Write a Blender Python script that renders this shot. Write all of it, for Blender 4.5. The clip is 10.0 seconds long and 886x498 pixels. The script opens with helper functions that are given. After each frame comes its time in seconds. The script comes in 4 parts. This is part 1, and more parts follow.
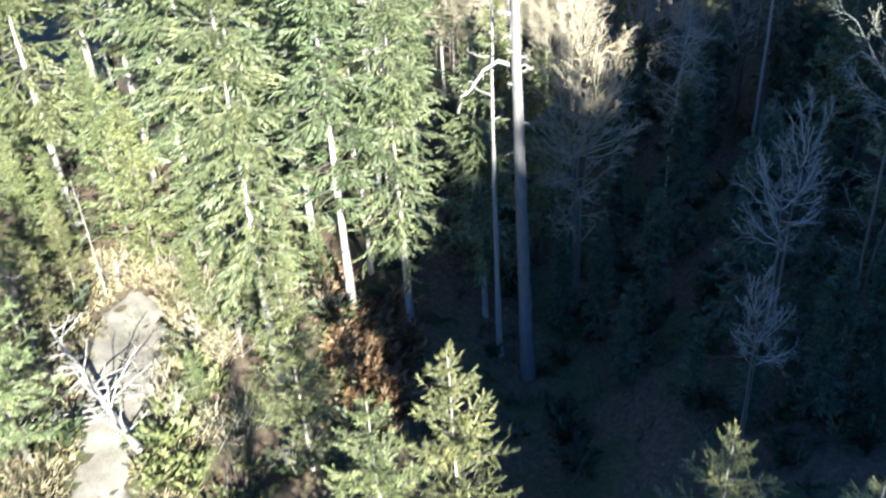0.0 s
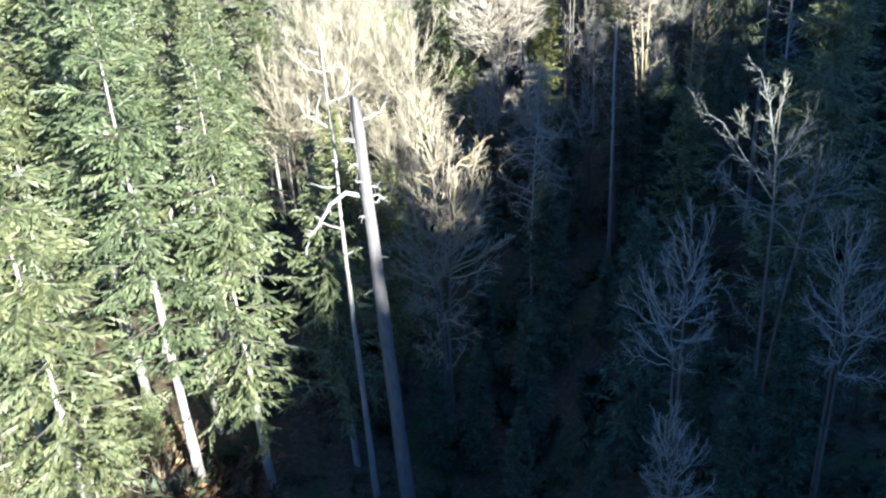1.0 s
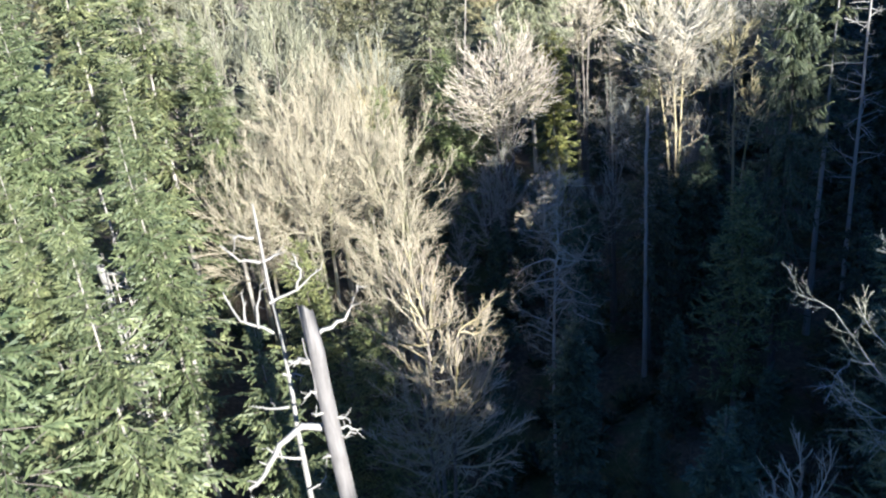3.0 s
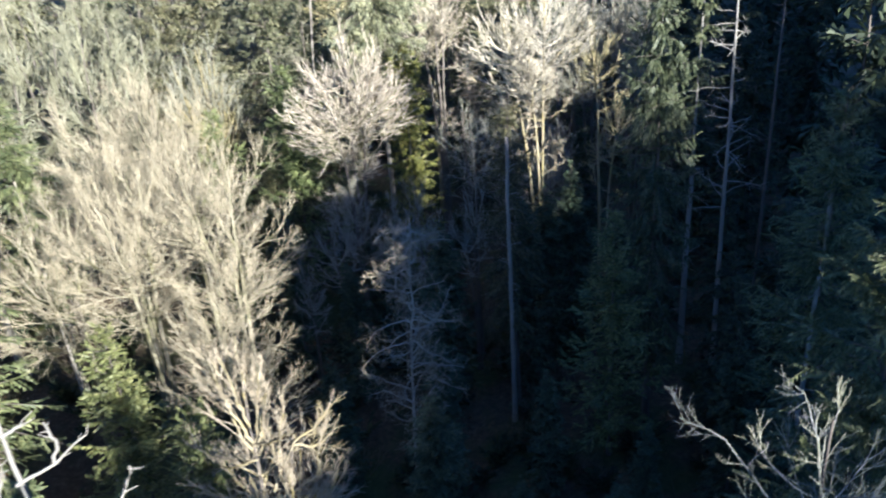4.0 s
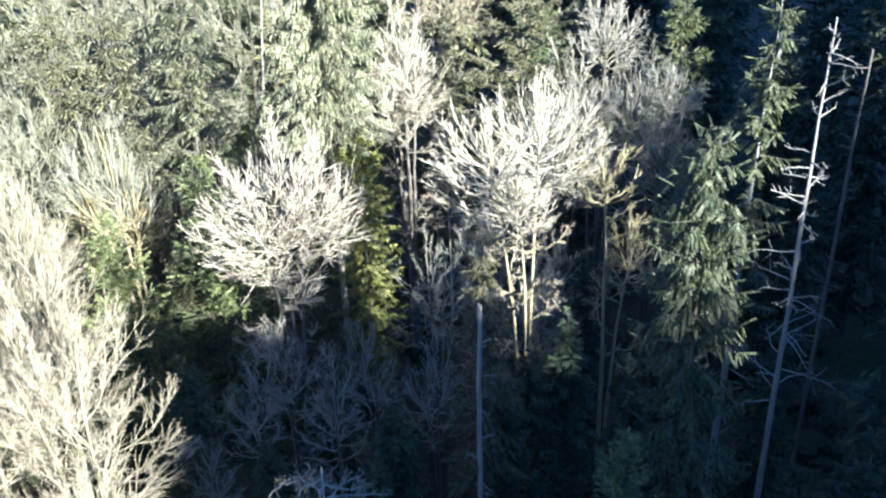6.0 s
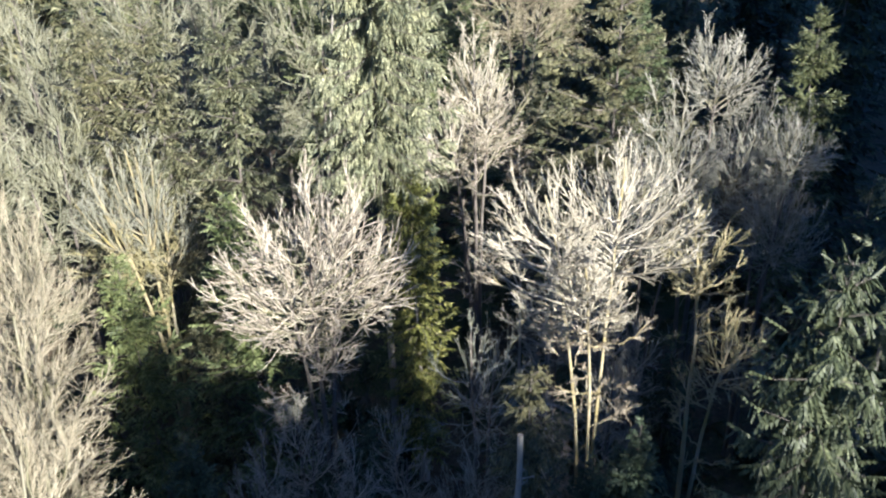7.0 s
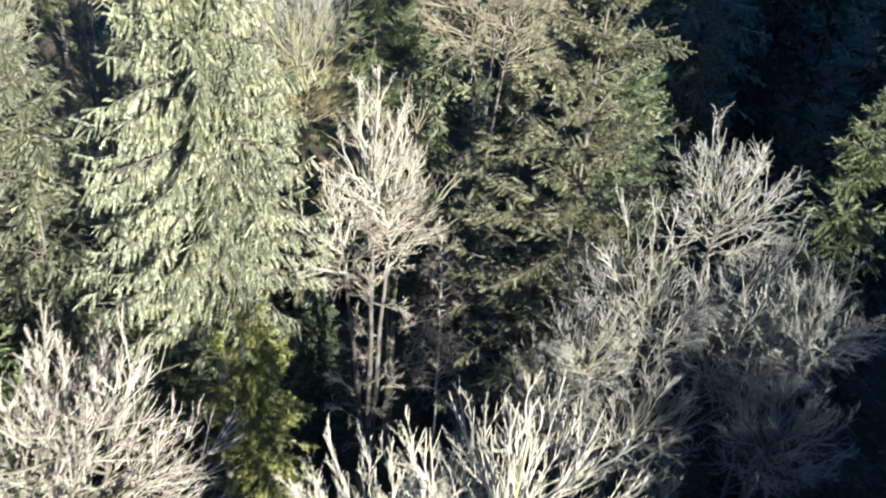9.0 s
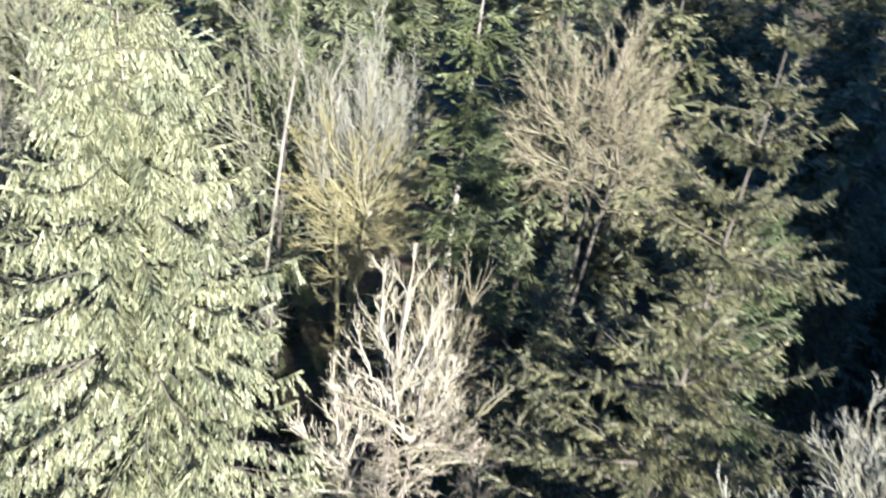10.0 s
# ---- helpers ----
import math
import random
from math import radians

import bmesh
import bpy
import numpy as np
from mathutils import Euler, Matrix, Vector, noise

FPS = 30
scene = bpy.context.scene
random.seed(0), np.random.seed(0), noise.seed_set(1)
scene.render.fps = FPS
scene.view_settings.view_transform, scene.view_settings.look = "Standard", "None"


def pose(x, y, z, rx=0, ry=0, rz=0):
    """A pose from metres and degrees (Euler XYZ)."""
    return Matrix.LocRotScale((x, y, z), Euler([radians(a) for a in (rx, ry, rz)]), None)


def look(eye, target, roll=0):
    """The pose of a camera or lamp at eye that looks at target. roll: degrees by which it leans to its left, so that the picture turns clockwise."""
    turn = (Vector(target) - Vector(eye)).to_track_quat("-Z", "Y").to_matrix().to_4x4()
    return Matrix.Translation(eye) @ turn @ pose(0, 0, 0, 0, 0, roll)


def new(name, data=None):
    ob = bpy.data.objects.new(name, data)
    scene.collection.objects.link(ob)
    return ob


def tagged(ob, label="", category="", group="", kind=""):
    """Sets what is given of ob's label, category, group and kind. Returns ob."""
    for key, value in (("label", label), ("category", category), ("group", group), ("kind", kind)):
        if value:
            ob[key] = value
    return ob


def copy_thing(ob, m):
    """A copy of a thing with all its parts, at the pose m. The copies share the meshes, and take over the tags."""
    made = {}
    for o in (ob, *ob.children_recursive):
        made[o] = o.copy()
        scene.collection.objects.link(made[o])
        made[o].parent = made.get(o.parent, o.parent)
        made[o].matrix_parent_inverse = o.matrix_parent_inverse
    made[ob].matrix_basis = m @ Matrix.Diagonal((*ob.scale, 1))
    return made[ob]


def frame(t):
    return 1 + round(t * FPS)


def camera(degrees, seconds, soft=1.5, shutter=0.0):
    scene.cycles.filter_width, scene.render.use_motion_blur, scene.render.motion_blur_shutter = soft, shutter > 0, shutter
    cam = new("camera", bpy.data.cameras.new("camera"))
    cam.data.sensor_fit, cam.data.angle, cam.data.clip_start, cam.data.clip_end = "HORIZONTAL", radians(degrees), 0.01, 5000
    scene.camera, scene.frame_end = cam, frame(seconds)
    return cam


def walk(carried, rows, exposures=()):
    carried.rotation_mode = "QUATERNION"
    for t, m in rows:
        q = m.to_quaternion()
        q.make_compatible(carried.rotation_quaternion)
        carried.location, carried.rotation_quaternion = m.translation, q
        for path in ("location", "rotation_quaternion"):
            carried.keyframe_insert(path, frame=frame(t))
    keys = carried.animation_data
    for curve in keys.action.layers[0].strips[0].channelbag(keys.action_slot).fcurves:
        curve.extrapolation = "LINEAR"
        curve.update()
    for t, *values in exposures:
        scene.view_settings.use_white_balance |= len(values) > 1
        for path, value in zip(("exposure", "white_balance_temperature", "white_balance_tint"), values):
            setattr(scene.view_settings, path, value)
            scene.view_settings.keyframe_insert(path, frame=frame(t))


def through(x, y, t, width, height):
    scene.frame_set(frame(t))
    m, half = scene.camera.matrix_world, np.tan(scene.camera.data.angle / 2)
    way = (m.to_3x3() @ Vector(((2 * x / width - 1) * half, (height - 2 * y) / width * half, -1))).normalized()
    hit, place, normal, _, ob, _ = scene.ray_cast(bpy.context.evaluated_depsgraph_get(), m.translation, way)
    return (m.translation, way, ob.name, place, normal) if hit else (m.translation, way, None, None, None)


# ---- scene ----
cam = camera(53.6, 10.0, soft=2.05, shutter=0.25)
PATH = [
    (0, (0.286, 0.056, 33.842), (0.276, 1.767, 32.806), -3.7),
    (0.5, (0.14, 2.798, 33.749), (0.29, 4.564, 32.822), -5.0),
    (1, (0.336, 5.579, 33.79), (0.689, 7.332, 32.894), -4.1),
    (1.5, (0.918, 8.322, 33.983), (1.295, 10.084, 33.115), -3.9),
    (2, (1.58, 11.119, 34.283), (1.96, 12.897, 33.449), -4.1),
    (2.2, (1.922, 12.206, 34.393), (2.299, 13.986, 33.563), -4.7),
    (3.5, (4.687, 19.123, 35.491), (5.039, 20.878, 34.598), -6.9),
    (4, (6.357, 21.727, 35.886), (6.96, 23.387, 34.947), -4.8),
    (4.5, (7.796, 24.477, 36.288), (8.41, 26.057, 35.227), -1.7),
    (5, (9.264, 27.4, 36.498), (9.885, 28.994, 35.462), -0.2),
    (5.5, (10.922, 30.317, 36.545), (11.544, 31.932, 35.542), -1.4),
    (6, (12.566, 33.167, 36.522), (13.182, 34.82, 35.58), -2.3),
    (6.2, (13.21, 34.278, 36.519), (13.776, 35.953, 35.586), -2.3),
    (7.3, (17.403, 40.489, 36.585), (17.773, 42.201, 35.619), -1.2),
    (7.5, (18.115, 41.601, 36.598), (18.491, 43.31, 35.631), -0.1),
    (8, (19.857, 44.541, 36.727), (20.224, 46.198, 35.671), 1.8),
    (8.5, (21.469, 47.605, 36.812), (21.843, 49.262, 35.758), 2.8),
    (9, (22.942, 50.872, 36.955), (23.321, 52.501, 35.857), 4.4),
    (9.5, (24.291, 54.378, 36.998), (24.649, 56.04, 35.945), 5.6),
    (10, (25.402, 58.098, 36.883), (25.546, 59.826, 35.887), 7.3),
]
EXPOSURES = [(0.0, 2.56, 5750, 10), (0.5, 2.4, 5750, 11), (1.0, 2.4, 5600, 11), (2.0, 2.25, 5600, 11), (3.5, 1.92, 5750, 13), (4.0, 1.96, 5750, 12), (4.2, 2.02, 5650, 10), (4.5, 2.57, 5400, 8), (5.5, 2.6, 5400, 8),
             (6.2, 2.32, 5600, 11), (7.5, 1.53, 5950, 13), (8.5, 1.63, 5900, 12), (9.5, 1.76, 5750, 10), (10.0, 1.77, 5800, 12)]
walk(cam, [(t, look(eye, target, roll)) for t, eye, target, roll in PATH], EXPOSURES)

# ---- light: low winter sun from behind, clear sky ----
SUN_ELEV = 22.0
LIGHT = Vector((-0.31, 0.95, 0.0)).normalized()          # the way the sunlight travels, seen from above
world = bpy.data.worlds.new("sky")
scene.world = world
world.use_nodes = True
wn = world.node_tree.nodes
sky = wn.new("ShaderNodeTexSky")
sky.sky_type, sky.sun_disc = "NISHITA", False
sky.sun_elevation = radians(SUN_ELEV)
sky.air_density, sky.dust_density, sky.ozone_density = 1.0, 0.0, 10.0
sky.sun_rotation = math.atan2(-LIGHT.x, -LIGHT.y)
world.node_tree.links.new(sky.outputs[0], wn["Background"].inputs[0])
wn["Background"].inputs[1].default_value = 0.05
sun = new("sun", bpy.data.lights.new("sun", "SUN"))
sun.data.energy, sun.data.angle, sun.data.color = 5.0, radians(0.6), (1.0, 0.945, 0.80)
ce, se = math.cos(radians(SUN_ELEV)), math.sin(radians(SUN_ELEV))
sun.matrix_world = look((0, 0, 200), (LIGHT.x * ce, LIGHT.y * ce, 200 - se))


# ---- materials ----
def shader(name):
    m = bpy.data.materials.new(name)
    m.use_nodes = True
    nt = m.node_tree
    return m, nt, nt.nodes, nt.links, nt.nodes["Principled BSDF"]


def ramp(nt, fac, stops):
    r = nt.nodes.new("ShaderNodeValToRGB")
    els = r.color_ramp.elements
    while len(els) < len(stops):
        els.new(0.5)
    for e, (p, c) in zip(els, stops):
        e.position, e.color = p, (*c, 1)
    nt.links.new(fac, r.inputs[0])
    return r.outputs[0]


def noise_tex(nt, scale, detail=4.0, stretch=None, rough=0.6):
    tc = nt.nodes.new("ShaderNodeTexCoord")
    n = nt.nodes.new("ShaderNodeTexNoise")
    n.inputs["Scale"].default_value, n.inputs["Detail"].default_value = scale, detail
    n.inputs["Roughness"].default_value = rough
    if stretch:
        mp = nt.nodes.new("ShaderNodeMapping")
        mp.inputs["Scale"].default_value = stretch
        nt.links.new(tc.outputs["Object"], mp.inputs[0])
        nt.links.new(mp.outputs[0], n.inputs["Vector"])
    else:
        nt.links.new(tc.outputs["Object"], n.inputs["Vector"])
    return n.outputs["Fac"]


def mix(nt, fac, a, b, blend="MIX"):
    x = nt.nodes.new("ShaderNodeMix")
    x.data_type, x.blend_type = "RGBA", blend
    for sock, v in ((x.inputs[0], fac), (x.inputs[6], a), (x.inputs[7], b)):
        if isinstance(v, (int, float)):
            sock.default_value = v
        elif isinstance(v, tuple):
            sock.default_value = (*v, 1)
        else:
            nt.links.new(v, sock)
    return x.outputs[2]


def bump(nt, bs, fac, strength, distance):
    b = nt.nodes.new("ShaderNodeBump")
    b.inputs["Strength"].default_value, b.inputs["Distance"].default_value = strength, distance
    nt.links.new(fac, b.inputs["Height"])
    nt.links.new(b.outputs[0], bs.inputs["Normal"])


def bark_mat(name, dark, pale, moss=None, moss_from=0.55, grain=5.0):
    """Bark with long furrows, patches of lichen and, where given, moss."""
    m, nt, nodes, links, bs = shader(name)
    furrow = noise_tex(nt, grain, 6.0, (1.0, 1.0, 0.12), 0.7)
    patch = noise_tex(nt, 1.3, 3.0)
    col = ramp(nt, furrow, [(0.3, dark), (0.62, pale)])
    lich = ramp(nt, patch, [(0.4, tuple(0.75 * c for c in pale)), (0.7, tuple(min(0.8, 1.15 * c) for c in pale))])
    col = mix(nt, 0.45, col, lich)
    if moss:
        mo = noise_tex(nt, 0.9, 5.0)
        f = ramp(nt, mo, [(moss_from - 0.2, (0, 0, 0)), (moss_from + 0.2, (1, 1, 1))])
        col = mix(nt, f, col, moss)
    links.new(col, bs.inputs["Base Color"])
    bs.inputs["Roughness"].default_value = 0.85
    bump(nt, bs, furrow, 0.5, 0.04)
    return m


def leaf_mat(name, dark, mid, pale, through=0.25, clump=0.8):
    """Foliage: each spray has its own tint, with lighter and darker masses over a metre or so."""
    m, nt, nodes, links, bs = shader(name)
    geo = nodes.new("ShaderNodeNewGeometry")
    col = ramp(nt, geo.outputs["Random Per Island"], [(0.0, dark), (0.55, mid), (1.0, pale)])
    mass = noise_tex(nt, clump, 3.0)
    tone = ramp(nt, mass, [(0.3, (0.55, 0.6, 0.55)), (0.7, (1.25, 1.2, 1.05))])
    col = mix(nt, 1.0, col, tone, "MULTIPLY")
    info = nodes.new("ShaderNodeObjectInfo")
    tint = ramp(nt, info.outputs["Random"], [(0.0, (0.94, 1.0, 0.96)), (1.0, (1.08, 1.0, 0.9))])
    col = mix(nt, 1.0, col, tint, "MULTIPLY")
    links.new(col, bs.inputs["Base Color"])
    bs.inputs["Roughness"].default_value = 0.55
    tr = nodes.new("ShaderNodeBsdfTranslucent")
    links.new(col, tr.inputs[0])
    mx = nodes.new("ShaderNodeMixShader")
    mx.inputs[0].default_value = through
    links.new(bs.outputs[0], mx.inputs[1])
    links.new(tr.outputs[0], mx.inputs[2])
    links.new(mx.outputs[0], nodes["Material Output"].inputs[0])
    return m


def twig_mat(name, dark, pale, moss=None):
    m, nt, nodes, links, bs = shader(name)
    geo = nodes.new("ShaderNodeNewGeometry")
    col = ramp(nt, geo.outputs["Random Per Island"], [(0.0, dark), (1.0, pale)])
    if moss:
        f = ramp(nt, noise_tex(nt, 0.7, 4.0), [(0.35, (0, 0, 0)), (0.8, (1, 1, 1))])
        col = mix(nt, f, col, moss)
    links.new(col, bs.inputs["Base Color"])
    bs.inputs["Roughness"].default_value = 0.8
    return m


BARK_FIR = bark_mat("fir_bark", (0.13, 0.11, 0.095), (0.38, 0.345, 0.30))
BARK_DEAD = bark_mat("bleached_wood", (0.16, 0.147, 0.13), (0.32, 0.30, 0.27), grain=7.0)
# bark of dark firs; on bare trees it paints shade onto the stems
BARK_DARK = bark_mat("dark_fir_and_shade_stem_bark", (0.06, 0.05, 0.042), (0.17, 0.145, 0.125))
BARK_SNAG = bark_mat("weathered_snag_wood", (0.075, 0.068, 0.063), (0.20, 0.184, 0.174), grain=9.0)
BARK_ALDER = bark_mat("alder_bark", (0.15, 0.13, 0.10), (0.36, 0.32, 0.26), (0.15, 0.145, 0.06), 0.5)
BARK_MOSSY = bark_mat("mossy_maple_bark", (0.21, 0.175, 0.12), (0.43, 0.38, 0.29), (0.28, 0.225, 0.08), 0.5)
BARK_PALE = bark_mat("pale_maple_bark", (0.25, 0.215, 0.165), (0.48, 0.435, 0.36))
BARK_GREY = bark_mat("grey_bark", (0.16, 0.16, 0.16), (0.36, 0.36, 0.36), (0.10, 0.11, 0.05), 0.55)
BARK_YELLOW = bark_mat("yellow_mossy_bark", (0.19, 0.17, 0.11), (0.36, 0.33, 0.22), (0.25, 0.225, 0.11), 0.48)
BARK_LICHEN = bark_mat("lichen_bark", (0.09, 0.09, 0.065), (0.25, 0.25, 0.19), (0.16, 0.16, 0.08), 0.5)
TWIG_WARM = twig_mat("warm_twigs", (0.245, 0.195, 0.13), (0.485, 0.42, 0.32))
TWIG_CREAM = twig_mat("cream_twigs", (0.245, 0.203, 0.13), (0.495, 0.44, 0.325))
TWIG_PALE = twig_mat("pale_twigs", (0.37, 0.325, 0.25), (0.63, 0.575, 0.475), (0.41, 0.365, 0.24))
TWIG_PINK = twig_mat("reddish_twigs", (0.28, 0.225, 0.165), (0.60, 0.535, 0.44))
TWIG_BROWN = twig_mat("brown_twigs", (0.15, 0.12, 0.07), (0.42, 0.37, 0.26))
TWIG_LICHEN = twig_mat("pale_lichen_twigs", (0.22, 0.205, 0.17), (0.52, 0.495, 0.43), (0.24, 0.235, 0.17))
# brown brush twigs, darkened in colour to deepen the shade on the floor
TWIG_DIM = twig_mat("shade_darkened_brush_twigs", (0.08, 0.062, 0.042), (0.23, 0.19, 0.14))
TWIG_GREEN = twig_mat("lichen_twigs", (0.20, 0.196, 0.155), (0.42, 0.41, 0.34), (0.19, 0.195, 0.115))
TWIG_YELLOW = twig_mat("yellow_mossy_twigs", (0.26, 0.23, 0.11), (0.48, 0.43, 0.27), (0.33, 0.285, 0.12))
TWIG_OLIVE = twig_mat("olive_twigs", (0.15, 0.143, 0.09), (0.43, 0.42, 0.315), (0.20, 0.195, 0.11))
TWIG_MOSS = twig_mat("mossy_twigs", (0.258, 0.224, 0.138), (0.447, 0.404, 0.258), (0.327, 0.284, 0.112))
LEAF_FIR = leaf_mat("fir_needles", (0.075, 0.098, 0.054), (0.15, 0.178, 0.097), (0.24, 0.265, 0.15))
LEAF_BUSHY = leaf_mat("bright_fir_needles", (0.095, 0.12, 0.055), (0.19, 0.22, 0.105), (0.31, 0.335, 0.17))
LEAF_YOUNG = leaf_mat("young_fir_needles", (0.08, 0.095, 0.045), (0.18, 0.195, 0.085), (0.32, 0.32, 0.16))
LEAF_CEDAR = leaf_mat("cedar_sprays", (0.075, 0.082, 0.055), (0.275, 0.268, 0.183), (0.52, 0.505, 0.37), clump=1.4)
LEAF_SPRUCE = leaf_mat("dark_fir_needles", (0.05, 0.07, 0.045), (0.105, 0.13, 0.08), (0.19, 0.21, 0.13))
LEAF_IVY = leaf_mat("ivy_leaves", (0.07, 0.085, 0.03), (0.22, 0.235, 0.075), (0.42, 0.41, 0.15), clump=1.5)
LEAF_TAN = leaf_mat("olive_fir_needles", (0.068, 0.078, 0.052), (0.16, 0.17, 0.112), (0.31, 0.31, 0.21), clump=1.3)
LEAF_OLIVE = leaf_mat("brownish_fir_needles", (0.05, 0.055, 0.033), (0.15, 0.15, 0.095), (0.32, 0.312, 0.22), clump=1.0)
LEAF_DROOP = leaf_mat("drooping_fir_needles", (0.04, 0.055, 0.035), (0.085, 0.105, 0.063), (0.17, 0.195, 0.12), clump=1.2)
LEAF_DULL = leaf_mat("dull_ivy_leaves", (0.045, 0.047, 0.028), (0.115, 0.112, 0.065), (0.21, 0.195, 0.12), clump=1.5)
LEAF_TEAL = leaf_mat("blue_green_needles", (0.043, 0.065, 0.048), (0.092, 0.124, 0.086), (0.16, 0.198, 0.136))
# green needles with the deep shade put into their colour
LEAF_SHADE = leaf_mat("shade_darkened_needles", (0.022, 0.033, 0.022), (0.05, 0.066, 0.04), (0.11, 0.13, 0.075))
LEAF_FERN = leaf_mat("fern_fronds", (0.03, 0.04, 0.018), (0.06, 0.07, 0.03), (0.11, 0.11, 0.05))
LEAF_BRACKEN = leaf_mat("dead_bracken", (0.10, 0.05, 0.03), (0.22, 0.12, 0.065), (0.40, 0.26, 0.15))
LEAF_RUST = leaf_mat("rust_bracken", (0.16, 0.08, 0.04), (0.33, 0.20, 0.12), (0.50, 0.38, 0.27))
LEAF_GRASS = leaf_mat("dry_grass", (0.22, 0.18, 0.11), (0.36, 0.30, 0.20), (0.5, 0.45, 0.34))
LEAF_LITTER = leaf_mat("dead_leaves", (0.10, 0.05, 0.025), (0.20, 0.11, 0.06), (0.34, 0.22, 0.13))


# ---- mesh tools ----
def mesh_from(name, verts, quads=None, tris=None, smooth=True):
    me = bpy.data.meshes.new(name)
    nq = 0 if quads is None else len(quads)
    ntri = 0 if tris is None else len(tris)
    me.vertices.add(len(verts))
    me.vertices.foreach_set("co", np.asarray(verts, dtype=np.float32).ravel())
    loops = np.concatenate([np.asarray(a, dtype=np.int32).ravel() for a in (quads, tris) if a is not None and len(a)])
    me.loops.add(len(loops))
    me.loops.foreach_set("vertex_index", loops)
    me.polygons.add(nq + ntri)
    starts = np.concatenate([np.arange(nq) * 4, nq * 4 + np.arange(ntri) * 3]).astype(np.int32)
    me.polygons.foreach_set("loop_start", starts)
    me.polygons.foreach_set("use_smooth", np.full(nq + ntri, smooth))
    me.update(calc_edges=True)
    return me


def part_mesh(name, me, material, parent, label="", kind=""):
    """Links a mesh as one part under a thing or a part."""
    ob = new(name, me)
    if kind:
        ob["kind"] = kind
    me.materials.append(material)
    ob.parent = parent
    if label:
        ob["label"] = label
    return ob


def unit(v):
    return v / np.maximum(np.linalg.norm(v, axis=-1, keepdims=True), 1e-9)


def grow(rng, start, way, length, steps, up=0.0, jitter=0.12):
    """Bent branches, all at once: the points of each, from start along way."""
    pts, p, d = [start], start.copy(), unit(way)
    for _ in range(steps):
        d = d + jitter * rng.normal(size=d.shape)
        d[:, 2] += up / steps
        d = unit(d)
        p = p + d * (length / steps)[:, None]
        pts.append(p)
    return np.stack(pts, 1)


def tubes(P, R, k):
    """Tapered tubes of k sides along the bent branches P, with the radii R."""
    n, s, _ = P.shape
    t = np.gradient(P, axis=1)
    t = unit(t)
    ref = np.where(np.abs(t[..., 2:3]) > 0.9, np.array([1.0, 0, 0]), np.array([0, 0, 1.0]))
    a = unit(np.cross(t, ref))
    b = np.cross(t, a)
    ang = np.arange(k) * 2 * np.pi / k
    ring = a[:, :, None] * np.cos(ang)[None, None, :, None] + b[:, :, None] * np.sin(ang)[None, None, :, None]
    V = P[:, :, None] + ring * R[:, :, None, None]
    idx = np.arange(n * s * k).reshape(n, s, k)
    nxt = np.roll(idx, -1, axis=2)
    Q = np.stack([idx[:, :-1], nxt[:, :-1], nxt[:, 1:], idx[:, 1:]], -1).reshape(-1, 4)
    return V.reshape(-1, 3), Q


def joined(pieces):
    vs, qs, off = [], [], 0
    for v, q in pieces:
        vs.append(v)
        qs.append(q + off)
        off += len(v)
    return np.concatenate(vs), np.concatenate(qs)


def spawn(rng, P, n, t0, t1, angle, spread=12.0, bias=None):
    """Places and ways of n side branches on each branch of P."""
    N, s, _ = P.shape
    t = rng.uniform(t0, t1, (N, n)) * (s - 1)
    i = np.minimum(t.astype(int), s - 2)
    f = (t - i)[..., None]
    rows = np.arange(N)[:, None]
    a, b = P[rows, i], P[rows, i + 1]
    start = a + (b - a) * f
    way = unit(b - a)
    side = rng.normal(size=way.shape)
    if bias is not None:
        side = side + bias
    side = unit(side - (side * way).sum(-1, keepdims=True) * way)
    ang = np.radians(angle + spread * rng.normal(size=(N, n)))[..., None]
    d = way * np.cos(ang) + side * np.sin(ang)
    return start.reshape(-1, 3), d.reshape(-1, 3), (t / (s - 1)).reshape(-1)


def taper(r0, r1, s):
    k = np.linspace(0, 1, s)[None]
    return r0[:, None] * (1 - k) + r1[:, None] * k


def trunk_line(rng, height, lean=(0, 0), wobble=0.12, steps=14, base=0.0):
    z = np.linspace(0, 1, steps + 1)
    w = np.cumsum(rng.normal(size=(steps + 1, 2)) * wobble, axis=0) * np.linspace(0, 1, steps + 1)[:, None]
    p = np.zeros((steps + 1, 3))
    p[:, 0] = lean[0] * z + w[:, 0] - w[0, 0]
    p[:, 1] = lean[1] * z + w[:, 1] - w[0, 1]
    p[:, 2] = base + (height - base) * z
    return p


def bark_tube(rng, line, r0, r1, k=10, flare=0.35, rough=0.06):
    """A trunk: swollen foot, uneven girth."""
    s = len(line)
    z = np.linspace(0, 1, s)
    r = (r0 * (1 - z) + r1 * z) * (1 + flare * np.exp(-z * s * 0.7))
    v, q = tubes(line[None], r[None], k)
    c = np.repeat(line, k, axis=0)
    v = c + (v - c) * (1 + rough * rng.normal(size=(len(v), 1)))
    return v, q


# ---- ground ----
SIDE = Vector((0.95, 0.31, 0.0)).normalized()


def ss(a, b, x):
    t = np.clip((x - a) / (b - a), 0, 1)
    return t * t * (3 - 2 * t)


